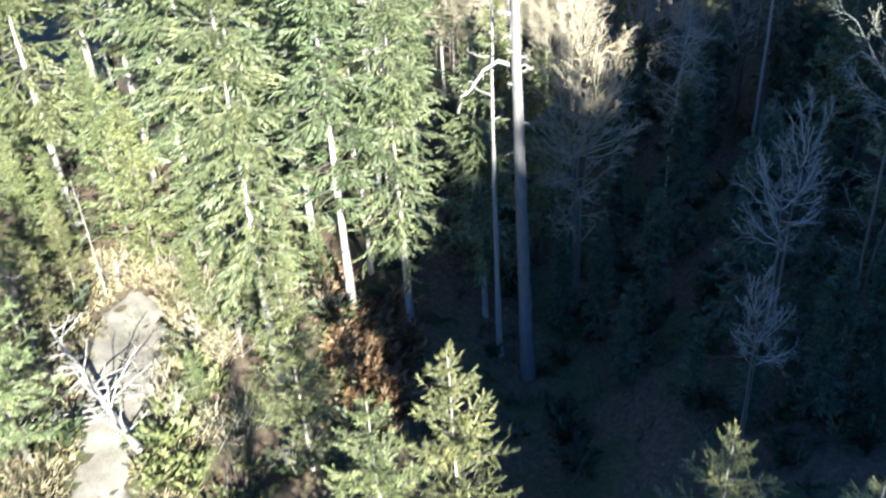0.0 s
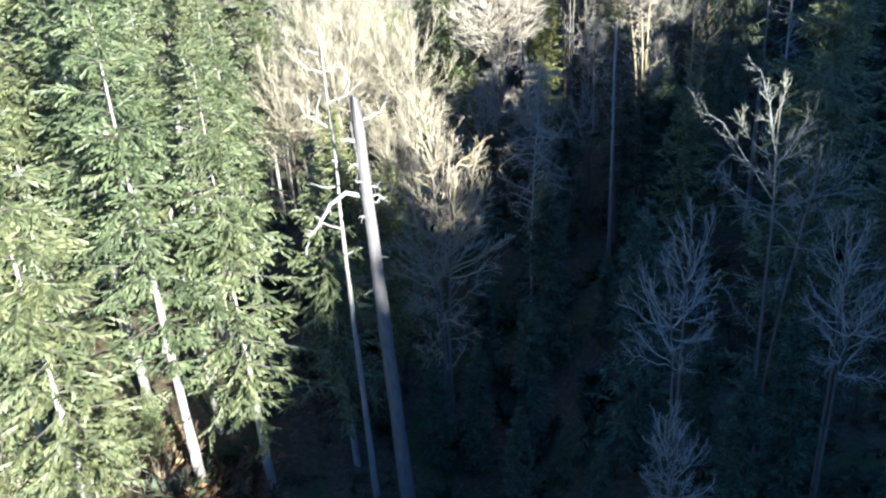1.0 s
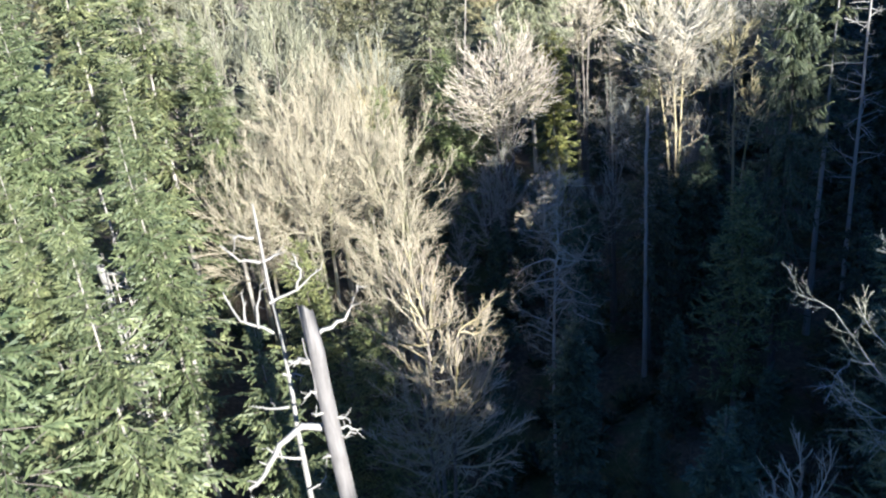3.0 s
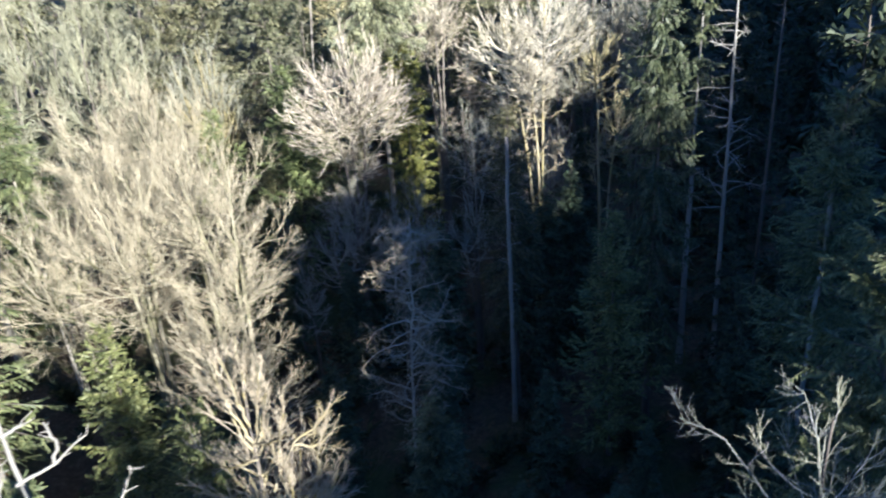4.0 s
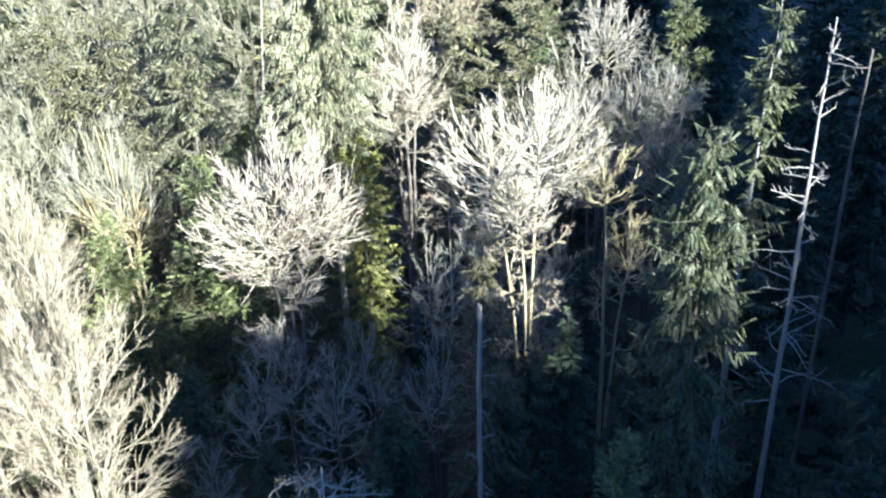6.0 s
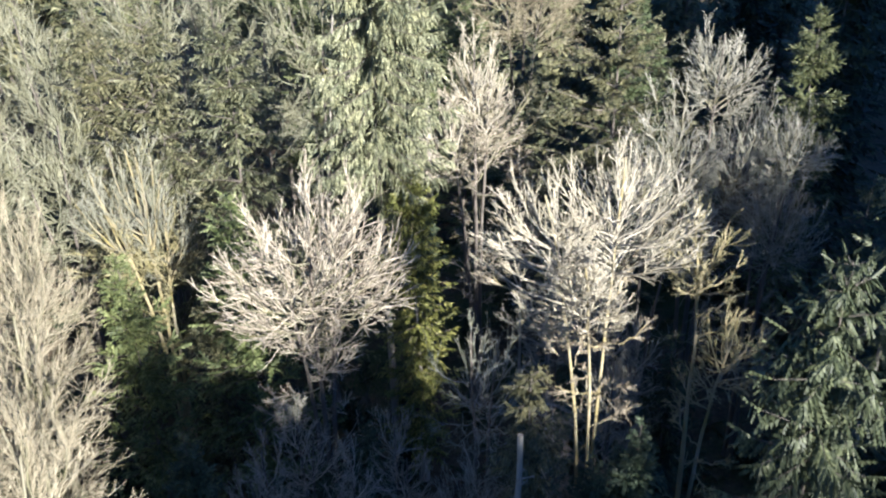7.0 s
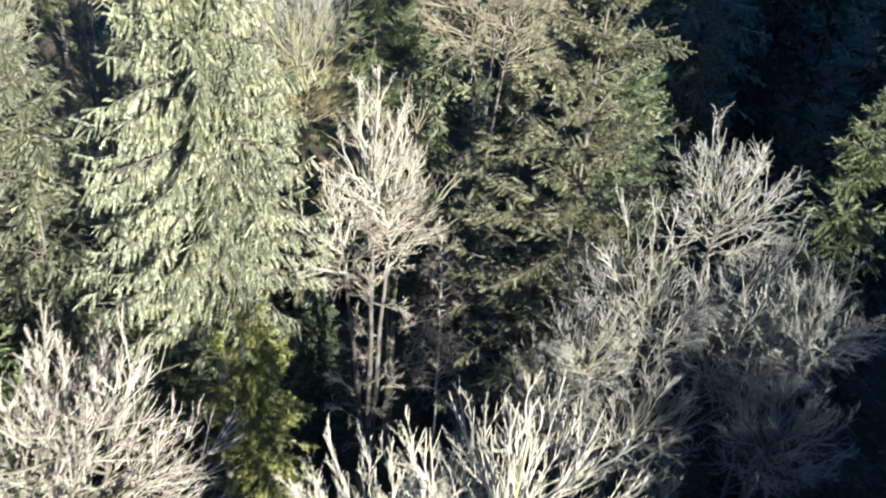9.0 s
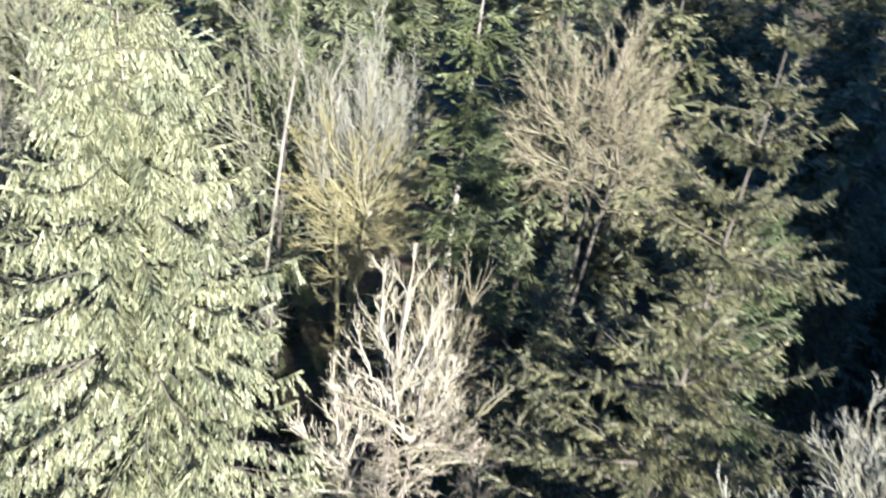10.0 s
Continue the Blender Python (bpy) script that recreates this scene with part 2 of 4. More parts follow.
def ground_z(x, y):
    """Height of the ground: a dell that rises gently to the left, and an unseen steep wooded ridge behind, added to
    shade it.
    """
    x, y = np.asarray(x, float), np.asarray(y, float)
    u, v = x * LIGHT.x + y * LIGHT.y, x * SIDE.x + y * SIDE.y
    z = 6.4 + 0.2 * np.clip(-x - 0.5, 0, 60) * ss(60, 20, np.abs(y - 30)) + 1.5 * ss(60, 110, y)
    z = z + 0.35 * np.sin(x * 0.31 + 1.3) * np.cos(y * 0.27) + 0.18 * np.sin(x * 0.9 + y * 0.7)
    # dips and rises of the crest steer sun and shade onto single trees
    crest = 36.6 - 0.8 * np.exp(-((v - 26.2) / 1.4) ** 2) - 5.2 * np.exp(-((v - 42.4) / 1.2) ** 2) - 3.0 * np.exp(-((v - 39.2) / 0.6) ** 2) - 5.0 * np.exp(-((v - 28.0) / 0.5) ** 2) + 6.5 * ss(28.5, 29.0, v) + 4.5 * np.exp(-((v - 32.4) / 1.6) ** 2) + 4.0 * ss(50.5, 54, v) + 1.5 * ss(56, 58, v) + 20.0 * ss(65.5, 69, v) + 1.2 * np.sin(v * 0.35) + 0.6 * np.sin(v * 0.8 + 1)
    ridge = ss(-6, -48, u) * crest
    # the gully that runs up the middle of the dell
    mid = 6.5 + 0.36 * (y - 36)
    z = z - 3.6 * np.exp(-((x - mid) / 6.0) ** 2) * ss(14, 32, y) * ss(62, 46, y)
    return z + ridge * (0.76 * ss(7.0, 8.6, v) + 0.24 * ss(9.8, 13.0, v))


def gz(x, y):
    return float(ground_z(x, y))


def tall(x, y, top):
    """The height of a tree that stands at x, y and reaches up to top."""
    return top - gz(x, y) + 0.15


def ground_sheet():
    near = np.linspace(-90, 150, 161)
    axis = np.concatenate([[-2500, -900, -400, -200], near - 20, [220, 420, 900, 2500]])
    X, Y = np.meshgrid(axis, axis + 20, indexing="ij")
    Z = ground_z(X, Y)
    n = len(axis)
    i = np.arange(n * n).reshape(n, n)
    Q = np.stack([i[:-1, :-1], i[1:, :-1], i[1:, 1:], i[:-1, 1:]], -1).reshape(-1, 4)
    me = mesh_from("ground", np.stack([X, Y, Z], -1).reshape(-1, 3), Q)
    m, nt, nodes, links, bs = shader("forest_floor")
    a, b, c = noise_tex(nt, 0.25, 4.0), noise_tex(nt, 3.0, 8.0, None, 0.75), noise_tex(nt, 22.0, 4.0)
    col = ramp(nt, b, [(0.25, (0.03, 0.022, 0.014)), (0.5, (0.10, 0.07, 0.045)), (0.75, (0.22, 0.16, 0.10))])
    mossy = ramp(nt, a, [(0.45, (0, 0, 0)), (0.6, (1, 1, 1))])
    green = ramp(nt, b, [(0.3, (0.03, 0.04, 0.012)), (0.7, (0.10, 0.11, 0.04))])
    links.new(mix(nt, mossy, col, green), bs.inputs["Base Color"])
    bs.inputs["Roughness"].default_value = 0.95
    bump(nt, bs, c, 0.6, 0.05)
    me.materials.append(m)
    return tagged(new("ground", me), "brown leaf-littered forest floor with mossy patches", "ground", kind="structure")


ground_sheet()


# ---- trees ----
def place(x, y, turn=0.0, scale=1.0, sink=0.15):
    return pose(x, y, gz(x, y) - sink, 0, 0, turn) @ Matrix.Scale(scale, 4)


def frond(pairs, width):
    """One spray: pairs of narrow needle tufts along a short axis, which points along y."""
    T = []
    for j in range(pairs):
        y0 = 0.04 + 0.8 * j / pairs
        w = width * (1 - 0.5 * j / pairs)
        step = 0.9 / pairs
        for sgn in (-1, 1):
            T.append([(0, y0, 0), (sgn * w, y0 + step * 1.25, -0.07), (sgn * 0.02, y0 + step, 0.03)])
    T.append([(-0.06, 0.78, 0), (0.06, 0.78, 0), (0, 1.08, -0.04)])
    return np.array(T)


FINE, MEDIUM, COARSE = frond(5, 0.25), frond(3, 0.24), frond(2, 0.30)


def sprays(start, way, normal, length, width, template):
    """Sprays laid along way, flat across normal, with all their needle tufts."""
    y = unit(way)
    x = unit(np.cross(y, normal))
    z = np.cross(x, y)
    T = template
    V = (start[:, None, None] + x[:, None, None] * (T[None, ..., 0:1] * (length * width)[:, None, None, None])
         + y[:, None, None] * (T[None, ..., 1:2] * length[:, None, None, None])
         + z[:, None, None] * (T[None, ..., 2:3] * length[:, None, None, None]))
    V = V.reshape(-1, 3)
    return V, np.arange(len(V)).reshape(-1, 3)


def conifer(name, seed, height, crown_from, radius, leaf, bark, n_branch, n_spray, spray=0.55, droop=0.35, hang=0.0,
            top_power=0.85, r0=0.28, dead=6, gap=0.15, lean=(0, 0), tip_up=0.3, k=9, tilt=0.8, template=None, steps=5, wide=1.0, whorls=0):
    """A conifer with its foot at the origin: trunk, live crown of needle sprays on boughs, dead branch stubs below."""
    template = FINE if template is None else template
    rng = np.random.default_rng(seed)
    root = new(name)
    line = trunk_line(rng, height, lean, 0.02 * height / 14, 16)
    v, q = bark_tube(rng, line, r0, 0.02, k, 0.2)
    c = np.repeat(line, k, axis=0)
    v = c + (v - c) * (1 - 0.35 * ss(crown_from, crown_from + 0.25, v[:, 2:3] / height))
    part_mesh("trunk", mesh_from(name + "_trunk", v, q), bark, root)
    t = np.sort(rng.uniform(0, 1, n_branch) ** 0.9)
    if whorls:
        t = np.clip(np.round(t * whorls) / whorls + 0.006 * rng.normal(size=n_branch), 0, 0.995)
    z = crown_from + (1 - crown_from) * t
    keep = rng.uniform(size=n_branch) > gap * (1 - t)
    t, z = t[keep], z[keep]
    n = len(t)
    zi = z * (len(line) - 1)
    i0 = np.minimum(zi.astype(int), len(line) - 2)
    start = line[i0] + (line[i0 + 1] - line[i0]) * (zi - i0)[:, None]
    az = np.arange(n) * 2.4 + rng.normal(size=n) * 0.5
    swell = np.minimum(1.0, 0.5 + t * 3.0)
    blen = radius * ((1 - t) ** top_power * swell + 0.06) * rng.uniform(0.65, 1.2, n)
    rise = (0.5 * t - droop * (1 - t)) + 0.14 * rng.normal(size=n)
    way = np.stack([np.cos(az), np.sin(az), rise], 1)
    P = grow(rng, start, way, blen, steps, -droop * 0.7, 0.07)
    P[:, -1, 2] += 0.14 * tip_up * blen
    bv, bq = tubes(P, taper(0.007 + 0.008 * blen, np.full(n, 0.005), steps + 1), 3)
    # sprays: more or less flat to both sides of the bough, or hanging from it
    S, D, tt = spawn(rng, P, n_spray, 0.1, 1.0, 50.0, 15.0, np.zeros(3))
    D[:, 2] *= 0.45
    D = unit(D)
    D[:, 2] -= hang * rng.uniform(0.5, 1.3, len(D)) + 0.12
    own = np.repeat(blen, n_spray)
    L = spray * rng.uniform(0.6, 1.35, len(D)) * (1.15 - 0.45 * tt) * np.clip(own / radius * 2.2, 0.42, 1.0)
    # each spray leans towards the outside of the crown, like a shingle
    out = S - np.stack([np.interp(S[:, 2], line[:, 2], line[:, 0]), np.interp(S[:, 2], line[:, 2], line[:, 1]), S[:, 2]], 1)
    nrm = np.array([0, 0, 1.0]) + tilt * unit(out) + 0.4 * rng.normal(size=D.shape)
    fv, ft = sprays(S, D, nrm, L, wide * rng.uniform(0.7, 1.25, len(D)), template)
    tip = P[:, -1] - P[:, -2]
    ev, et = sprays(P[:, -2], tip, np.tile(np.array([0, 0, 1.0]), (n, 1)) + 0.3 * rng.normal(size=(n, 3)),
                    spray * 1.1 * np.clip(blen / radius * 2.2, 0.5, 1), np.full(n, wide), template)
    # short sprays near the trunk
    si, di, ti = spawn(rng, P, 2, 0.0, 0.12, 60.0, 20.0, np.zeros(3))
    iv, it = sprays(si, di - np.array([0, 0, 0.4]), np.array([0, 0, 0.4]) + di, spray * rng.uniform(0.7, 1.3, len(si)) * np.clip(np.repeat(blen, 2) / radius * 2, 0.3, 1), np.full(len(si), 1.4 * wide), template)
    V = np.concatenate([fv, ev, iv])
    T = np.concatenate([ft, et + len(fv), it + len(fv) + len(ev)])
    crown = part_mesh("crown", mesh_from(name + "_needles", V, None, T, False), leaf, root)
    part_mesh("bough_frame", mesh_from(name + "_boughs", bv, bq), BARK_DARK, crown, kind="stuff")
    for _ in range(dead):
        zd = rng.uniform(0.12, crown_from + 0.12) * (len(line) - 1)
        a, i = rng.uniform(0, 6.28), int(zd)
        st = line[i] + (line[i + 1] - line[i]) * (zd - i)
        Pd = grow(rng, st[None], np.array([[math.cos(a), math.sin(a), rng.uniform(-0.3, 0.4)]]), np.array([rng.uniform(0.4, 1.5)]), 3, -0.2, 0.15)
        dv, dq = tubes(Pd, taper(np.array([0.024]), np.array([0.008]), 4), 4)
        part_mesh("dead_branch", mesh_from(name + "_dead", dv, dq), BARK_DEAD, root)
    return root


def curve(a, c, e, n):
    """Points of curved limbs from a to e, drawn towards c."""
    k = np.linspace(0, 1, n)[None, :, None]
    return (1 - k) ** 2 * a[:, None] + 2 * k * (1 - k) * c[:, None] + k ** 2 * e[:, None]


def bare_tree(name, seed, height, stems, limbs, bark, twig, n2=8, n3=5, n4=2, r0=0.16, fine=0.0085, stout=1.0, low=-0.35, reach=0.42, wild=0.42, bow=0.5, fan=0.0, stem_bark=None, skirt=0, low_bark=None, low_twig=None, moss=0.1):
    """A leafless broad-leaved tree with its foot at the origin. Each stem (x, y of its top, its top's height and its crown's depth and
    radius in metres) carries limbs that fan out to a domed crown, and these split again and again into twigs."""
    rng = np.random.default_rng(seed)
    root = new(name)
    for sx, sy, top, deep, rad in stems:
        line = trunk_line(rng, top - 0.22 * deep, (sx, sy), 0.03 * height / 14, 14)
        zz = np.linspace(0, 1, len(line))
        line[:, :2] += np.array([sx, sy]) * (zz ** 2.4 - zz + 0.2 * (1 - zz))[:, None]
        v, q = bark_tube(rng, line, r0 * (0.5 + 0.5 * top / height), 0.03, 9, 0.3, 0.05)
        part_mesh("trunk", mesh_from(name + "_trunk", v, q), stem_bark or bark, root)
        mid = np.array([line[-1, 0], line[-1, 1], top - 0.62 * deep])
        # directions spread evenly over the dome
        k = np.arange(limbs) + 0.5
        z = 1 - (1 - low) * k / limbs
        az = k * 2.39996 + rng.normal(size=limbs) * 0.25
        z = np.clip(z + 0.08 * rng.normal(size=limbs), low - 0.1, 1)
        ring = np.sqrt(np.maximum(0, 1 - np.minimum(np.abs(z), 1) ** 2))
        w = np.stack([np.cos(az) * ring, np.sin(az) * ring, z], 1)
        size = rng.uniform(0.72, 1.04, limbs)[:, None]
        E = mid + w * np.where(w[:, 2:3] > 0, np.array([rad, rad, 0.62 * deep - 0.3]), np.array([rad, rad, 0.45 * deep])) * size
        flat = np.linalg.norm(E[:, :2] - mid[:2], axis=1)
        za = np.clip(E[:, 2] - flat * rng.uniform(0.5, 1.0, limbs) - 0.25 * deep * (w[:, 2] > 0.6), top - 1.02 * deep, line[-1, 2])
        za = za * (1 - fan) + fan * np.minimum(za, top - deep * rng.uniform(0.72, 1.0, limbs))
        ti = za / line[-1, 2] * (len(line) - 1)
        i0 = np.minimum(ti.astype(int), len(line) - 2)
        A = line[i0] + (line[i0 + 1] - line[i0]) * (ti - i0)[:, None]
        if skirt:                                        # thin branches on the stem below the crown
            si = np.sort(rng.uniform(0.3, 0.78, skirt)) * (len(line) - 1)
            j0 = si.astype(int)
            A2 = line[j0] + (line[j0 + 1] - line[j0]) * (si - j0)[:, None]
            turn = rng.uniform(0, 6.28, skirt)
            far = rng.uniform(0.45, 1.0, skirt) * min(rad, 2.2)
            E2 = A2 + np.stack([np.cos(turn) * far, np.sin(turn) * far, far * rng.uniform(0.2, 0.9, skirt)], 1)
            A, E = np.concatenate([A, A2]), np.concatenate([E, E2])
        count = len(A)
        C = A + (E - A) * np.array([bow + 0.12, bow + 0.12, bow - 0.22]) + 0.12 * rng.normal(size=A.shape)
        P1 = curve(A, C, E, 9)
        P1[:, 1:] += 0.03 * rng.normal(size=P1[:, 1:].shape)
        L = np.linalg.norm(E - A, axis=1)
        R1 = taper(stout * (0.012 + 0.016 * L), np.full(count, fine * 1.5), 9)
        for a in range(count):
            lv, lq = tubes(P1[a:a + 1], R1[a:a + 1], 5)
            below = E[a, 2] < mid[2] + moss * deep        # the lower limbs carry the moss
            limb = part_mesh("limb", mesh_from(name + "_limb", lv, lq), (low_bark if below else None) or bark, root)
            s2, d2, t2 = spawn(rng, P1[a:a + 1], n2, 0.22, 0.98, 30.0, 8.0)
            d2 = unit(d2 + 0.35 * unit(s2 - mid) + wild * 0.4 * rng.normal(size=d2.shape) + np.array([0, 0, 0.12]))
            l2 = max(L[a], 0.8) * reach * (1.2 - 0.65 * t2) * rng.uniform(0.6, 1.2, len(t2))
            P2 = grow(rng, s2, d2, l2, 3, 0.18, 0.07)
            s3, d3, t3 = spawn(rng, P2, n3, 0.2, 1.0, 26.0, 9.0)
            d3 = unit(d3 + 0.15 * unit(s3 - mid) + wild * 0.35 * rng.normal(size=d3.shape) + np.array([0, 0, 0.1]))
            l3 = np.repeat(l2, n3) * 0.52 * (1.15 - 0.5 * t3) * rng.uniform(0.6, 1.25, len(t3))
            P3 = grow(rng, s3, d3, l3, 1 if n4 == 0 else 2, 0.12, 0.07)
            bits = [tubes(P2, taper(np.full(len(l2), fine * 1.9), np.full(len(l2), fine), 4), 3),
                    tubes(P3, taper(np.full(len(l3), fine * 1.15), np.full(len(l3), fine * 0.6), P3.shape[1]), 3)]
            if n4:
                s4, d4, t4 = spawn(rng, P3, n4, 0.2, 1.0, 26.0, 10.0)
                l4 = np.repeat(l3, n4) * 0.6 * rng.uniform(0.6, 1.3, len(t4))
                P4 = grow(rng, s4, d4, l4, 1, 0.1, 0.08)
                bits.append(tubes(P4, taper(np.full(len(l4), fine * 0.85), np.full(len(l4), fine * 0.45), 2), 3))
            tv, tq = joined(bits)
            part_mesh("twig_spray", mesh_from(name + "_twigs", tv, tq), (low_twig if below else None) or twig, limb, kind="stuff")
    return root


def crooked_tree(name, seed, height, lean, crown, rad, limbs, bark, twig, r0=0.1):
    """A narrow leafless tree of gnarled limbs that stand out level all along the stem and end in curling twigs."""
    rng = np.random.default_rng(seed)
    root = new(name)
    line = trunk_line(rng, height, lean, 0.05, 18)
    line[:, :2] += np.array(lean) * (np.linspace(0, 1, len(line)) ** 2.2 - np.linspace(0, 1, len(line)))[:, None]
    v, q = bark_tube(rng, line, r0, 0.022, 8, 0.3, 0.06)
    part_mesh("trunk", mesh_from(name + "_trunk", v, q), bark, root)
    k = (np.arange(limbs) + rng.uniform(0.2, 0.8, limbs)) / limbs
    ti = (1 - crown / height * (1 - k)) * 0.985 * (len(line) - 1)
    az = np.arange(limbs) * 2.39996 + rng.normal(size=limbs) * 0.5
    for a in range(limbs):
        i = min(int(ti[a]), len(line) - 2)
        A = (line[i] + (line[i + 1] - line[i]) * (ti[a] - i))[None]
        span = rad * rng.uniform(0.55, 1.15) * (1.0 - 0.42 * k[a] ** 3)
        way = np.array([[math.cos(az[a]), math.sin(az[a]), rng.uniform(0.05, 0.6)]])
        P1 = grow(rng, A, way, np.array([span * 1.15]), 8, -0.35, 0.26)
        lv, lq = tubes(P1, taper(np.array([0.018 + 0.011 * span]), np.array([0.009]), 9), 5)
        limb = part_mesh("limb", mesh_from(name + "_limb", lv, lq), bark, root)
        s2, d2, t2 = spawn(rng, P1, 14, 0.12, 1.0, 52.0, 14.0)
        l2 = span * 0.42 * (1.15 - 0.5 * t2) * rng.uniform(0.5, 1.25, len(t2))
        P2 = grow(rng, s2, d2, l2, 5, 0.15, 0.36)
        s3, d3, t3 = spawn(rng, P2, 5, 0.2, 1.0, 48.0, 14.0)
        l3 = np.repeat(l2, 5) * 0.5 * rng.uniform(0.5, 1.2, len(t3))
        P3 = grow(rng, s3, d3, l3, 3, 0.2, 0.36)
        tv, tq = joined([tubes(P2, taper(np.full(len(l2), 0.0125), np.full(len(l2), 0.007), 6), 3),
                         tubes(P3, taper(np.full(len(l3), 0.008), np.full(len(l3), 0.005), 4), 3)])
        part_mesh("twig_spray", mesh_from(name + "_twigs", tv, tq), twig, limb, kind="stuff")
    return root


def dead_pole(name, seed, height, r0, r1, n_stub, stub, bark, lean=(0, 0), from_t=0.35, droop=-0.1, thick=0.03):
    """A dead standing trunk with bare branch stubs."""
    rng = np.random.default_rng(seed)
    root = new(name)
    line = trunk_line(rng, height, lean, 0.03, 16)
    v, q = bark_tube(rng, line, r0, r1, 10)
    part_mesh("trunk", mesh_from(name + "_trunk", v, q), bark, root)
    S, D, t = spawn(rng, line[None], n_stub, from_t, 0.98, 82.0, 12.0)
    for a in range(n_stub):
        ln = stub * rng.uniform(0.35, 1.2) * (1.2 - 0.7 * t[a])
        P = grow(rng, S[a:a + 1], D[a:a + 1], np.array([ln]), 5, droop, 0.16)
        bits = [tubes(P, taper(np.array([thick]), np.array([thick * 0.35]), 6), 5)]
        s2, d2, _ = spawn(rng, P, 3, 0.4, 1.0, 45.0)
        bits.append(tubes(grow(rng, s2, d2, np.full(3, ln * 0.3), 2, 0.1, 0.15), taper(np.full(3, 0.013), np.full(3, 0.006), 3), 4))
        bv, bq = joined(bits)
        part_mesh("branch", mesh_from(name + "_branch", bv, bq), bark, root)
    return root


def limb_on(root, rng, name, pts, r0, r1, bark, foot, twigs=3, spray=False):
    """A crooked dead limb through the given points of the world."""
    P = np.array(pts, float) - np.array(foot)
    k = np.linspace(0, len(P) - 1, 3 * len(P) - 2)
    i = np.minimum(k.astype(int), len(P) - 2)
    Q = P[i] + (P[i + 1] - P[i]) * (k - i)[:, None]
    Q[1:] += 0.03 * rng.normal(size=Q[1:].shape)
    v, q = tubes(Q[None], taper(np.array([r0]), np.array([r1]), len(Q)), 6)
    limb = part_mesh(name, mesh_from("limb", v, q), bark, root)
    if twigs:
        s, d, _ = spawn(rng, Q[None], twigs, 0.35, 1.0, 50.0)
        size = rng.uniform(0.15, 0.4, twigs) if not spray else rng.uniform(0.3, 0.9, twigs)
        P = grow(rng, s, d, size, 3, 0.15, 0.15)
        bits = [tubes(P, taper(np.full(twigs, r1 * 0.8), np.full(twigs, r1 * 0.4), 4), 4)]
        if spray:
            s2, d2, _ = spawn(rng, P, 5, 0.25, 1.0, 32.0)
            bits.append(tubes(grow(rng, s2, d2, np.repeat(size, 5) * 0.45, 2, 0.12, 0.1), taper(np.full(5 * twigs, r1 * 0.55), np.full(5 * twigs, r1 * 0.3), 3), 3))
        v, q = joined(bits)
        part_mesh("twig_spray", mesh_from("limb_twigs", v, q), bark, limb, kind="stuff")


def put(ob, x, y, label, category, group="", turn=0.0, scale=1.0):
    ob.matrix_world = place(x, y, turn, scale)
    return tagged(ob, label, category, group)


def again(ob, x, y, turn, scale, label=""):
    c = copy_thing(ob, place(x, y, turn, scale))
    return tagged(c, label)

# tall firs of the lit stand
FIRS = [
    conifer("fir_tree", 11, 23.0, 0.26, 3.6, LEAF_FIR, BARK_FIR, 155, 13, 0.85, 0.30, 0.25, r0=0.22, template=MEDIUM, steps=2, wide=0.8, tilt=0.6, gap=0.22, whorls=30),
    conifer("fir_tree", 12, 25.0, 0.30, 3.3, LEAF_FIR, BARK_FIR, 155, 13, 0.8, 0.22, 0.2, r0=0.24, template=MEDIUM, steps=2, wide=0.8, tilt=0.6, gap=0.22, whorls=30),
    conifer("fir_tree", 13, 21.0, 0.22, 3.8, LEAF_FIR, BARK_FIR, 150, 13, 0.855, 0.38, 0.35, r0=0.20, template=MEDIUM, steps=2, wide=0.8, tilt=0.6, gap=0.22, whorls=30),
    conifer("fir_tree", 14, 24.0, 0.34, 3.4, LEAF_FIR, BARK_FIR, 145, 13, 0.8, 0.28, 0.2, r0=0.17, template=MEDIUM, steps=2, wide=0.8, tilt=0.6, gap=0.22, whorls=30),
]
FAR_FIR = conifer("fir_tree", 15, 23.0, 0.12, 3.8, LEAF_TAN, BARK_DARK, 95, 9, 1.12, 0.3, 0.3, r0=0.22, template=COARSE, steps=2, dead=0)
tagged(FAR_FIR, "dense dark green fir in the woods", "tree", "firs of the woods")
FAR_FIR.matrix_world = place(-44.0, 74.0)
# its needles are coloured darker to stand in for shade
DARK_FIR = conifer("fir_tree", 17, 23.0, 0.1, 3.8, LEAF_SHADE, BARK_DARK, 95, 10, 1.08, 0.3, 0.3, r0=0.22, template=COARSE, steps=2, dead=0)
tagged(DARK_FIR, "green fir on the shaded side, needles darkened for the shade", "tree", "firs on the shaded side")
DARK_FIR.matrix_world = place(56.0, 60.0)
FIR_LABEL = "tall green fir with a pale bare lower trunk"
SPOTS = [(-7.8, 31.8), (-4.8, 37.6), (-1.9, 38.2), (-5.6, 53.6)]
for ob, (x, y) in zip(FIRS, SPOTS):
    put(ob, x, y, FIR_LABEL, "tree", "firs of the sunlit stand", turn=x * 40)
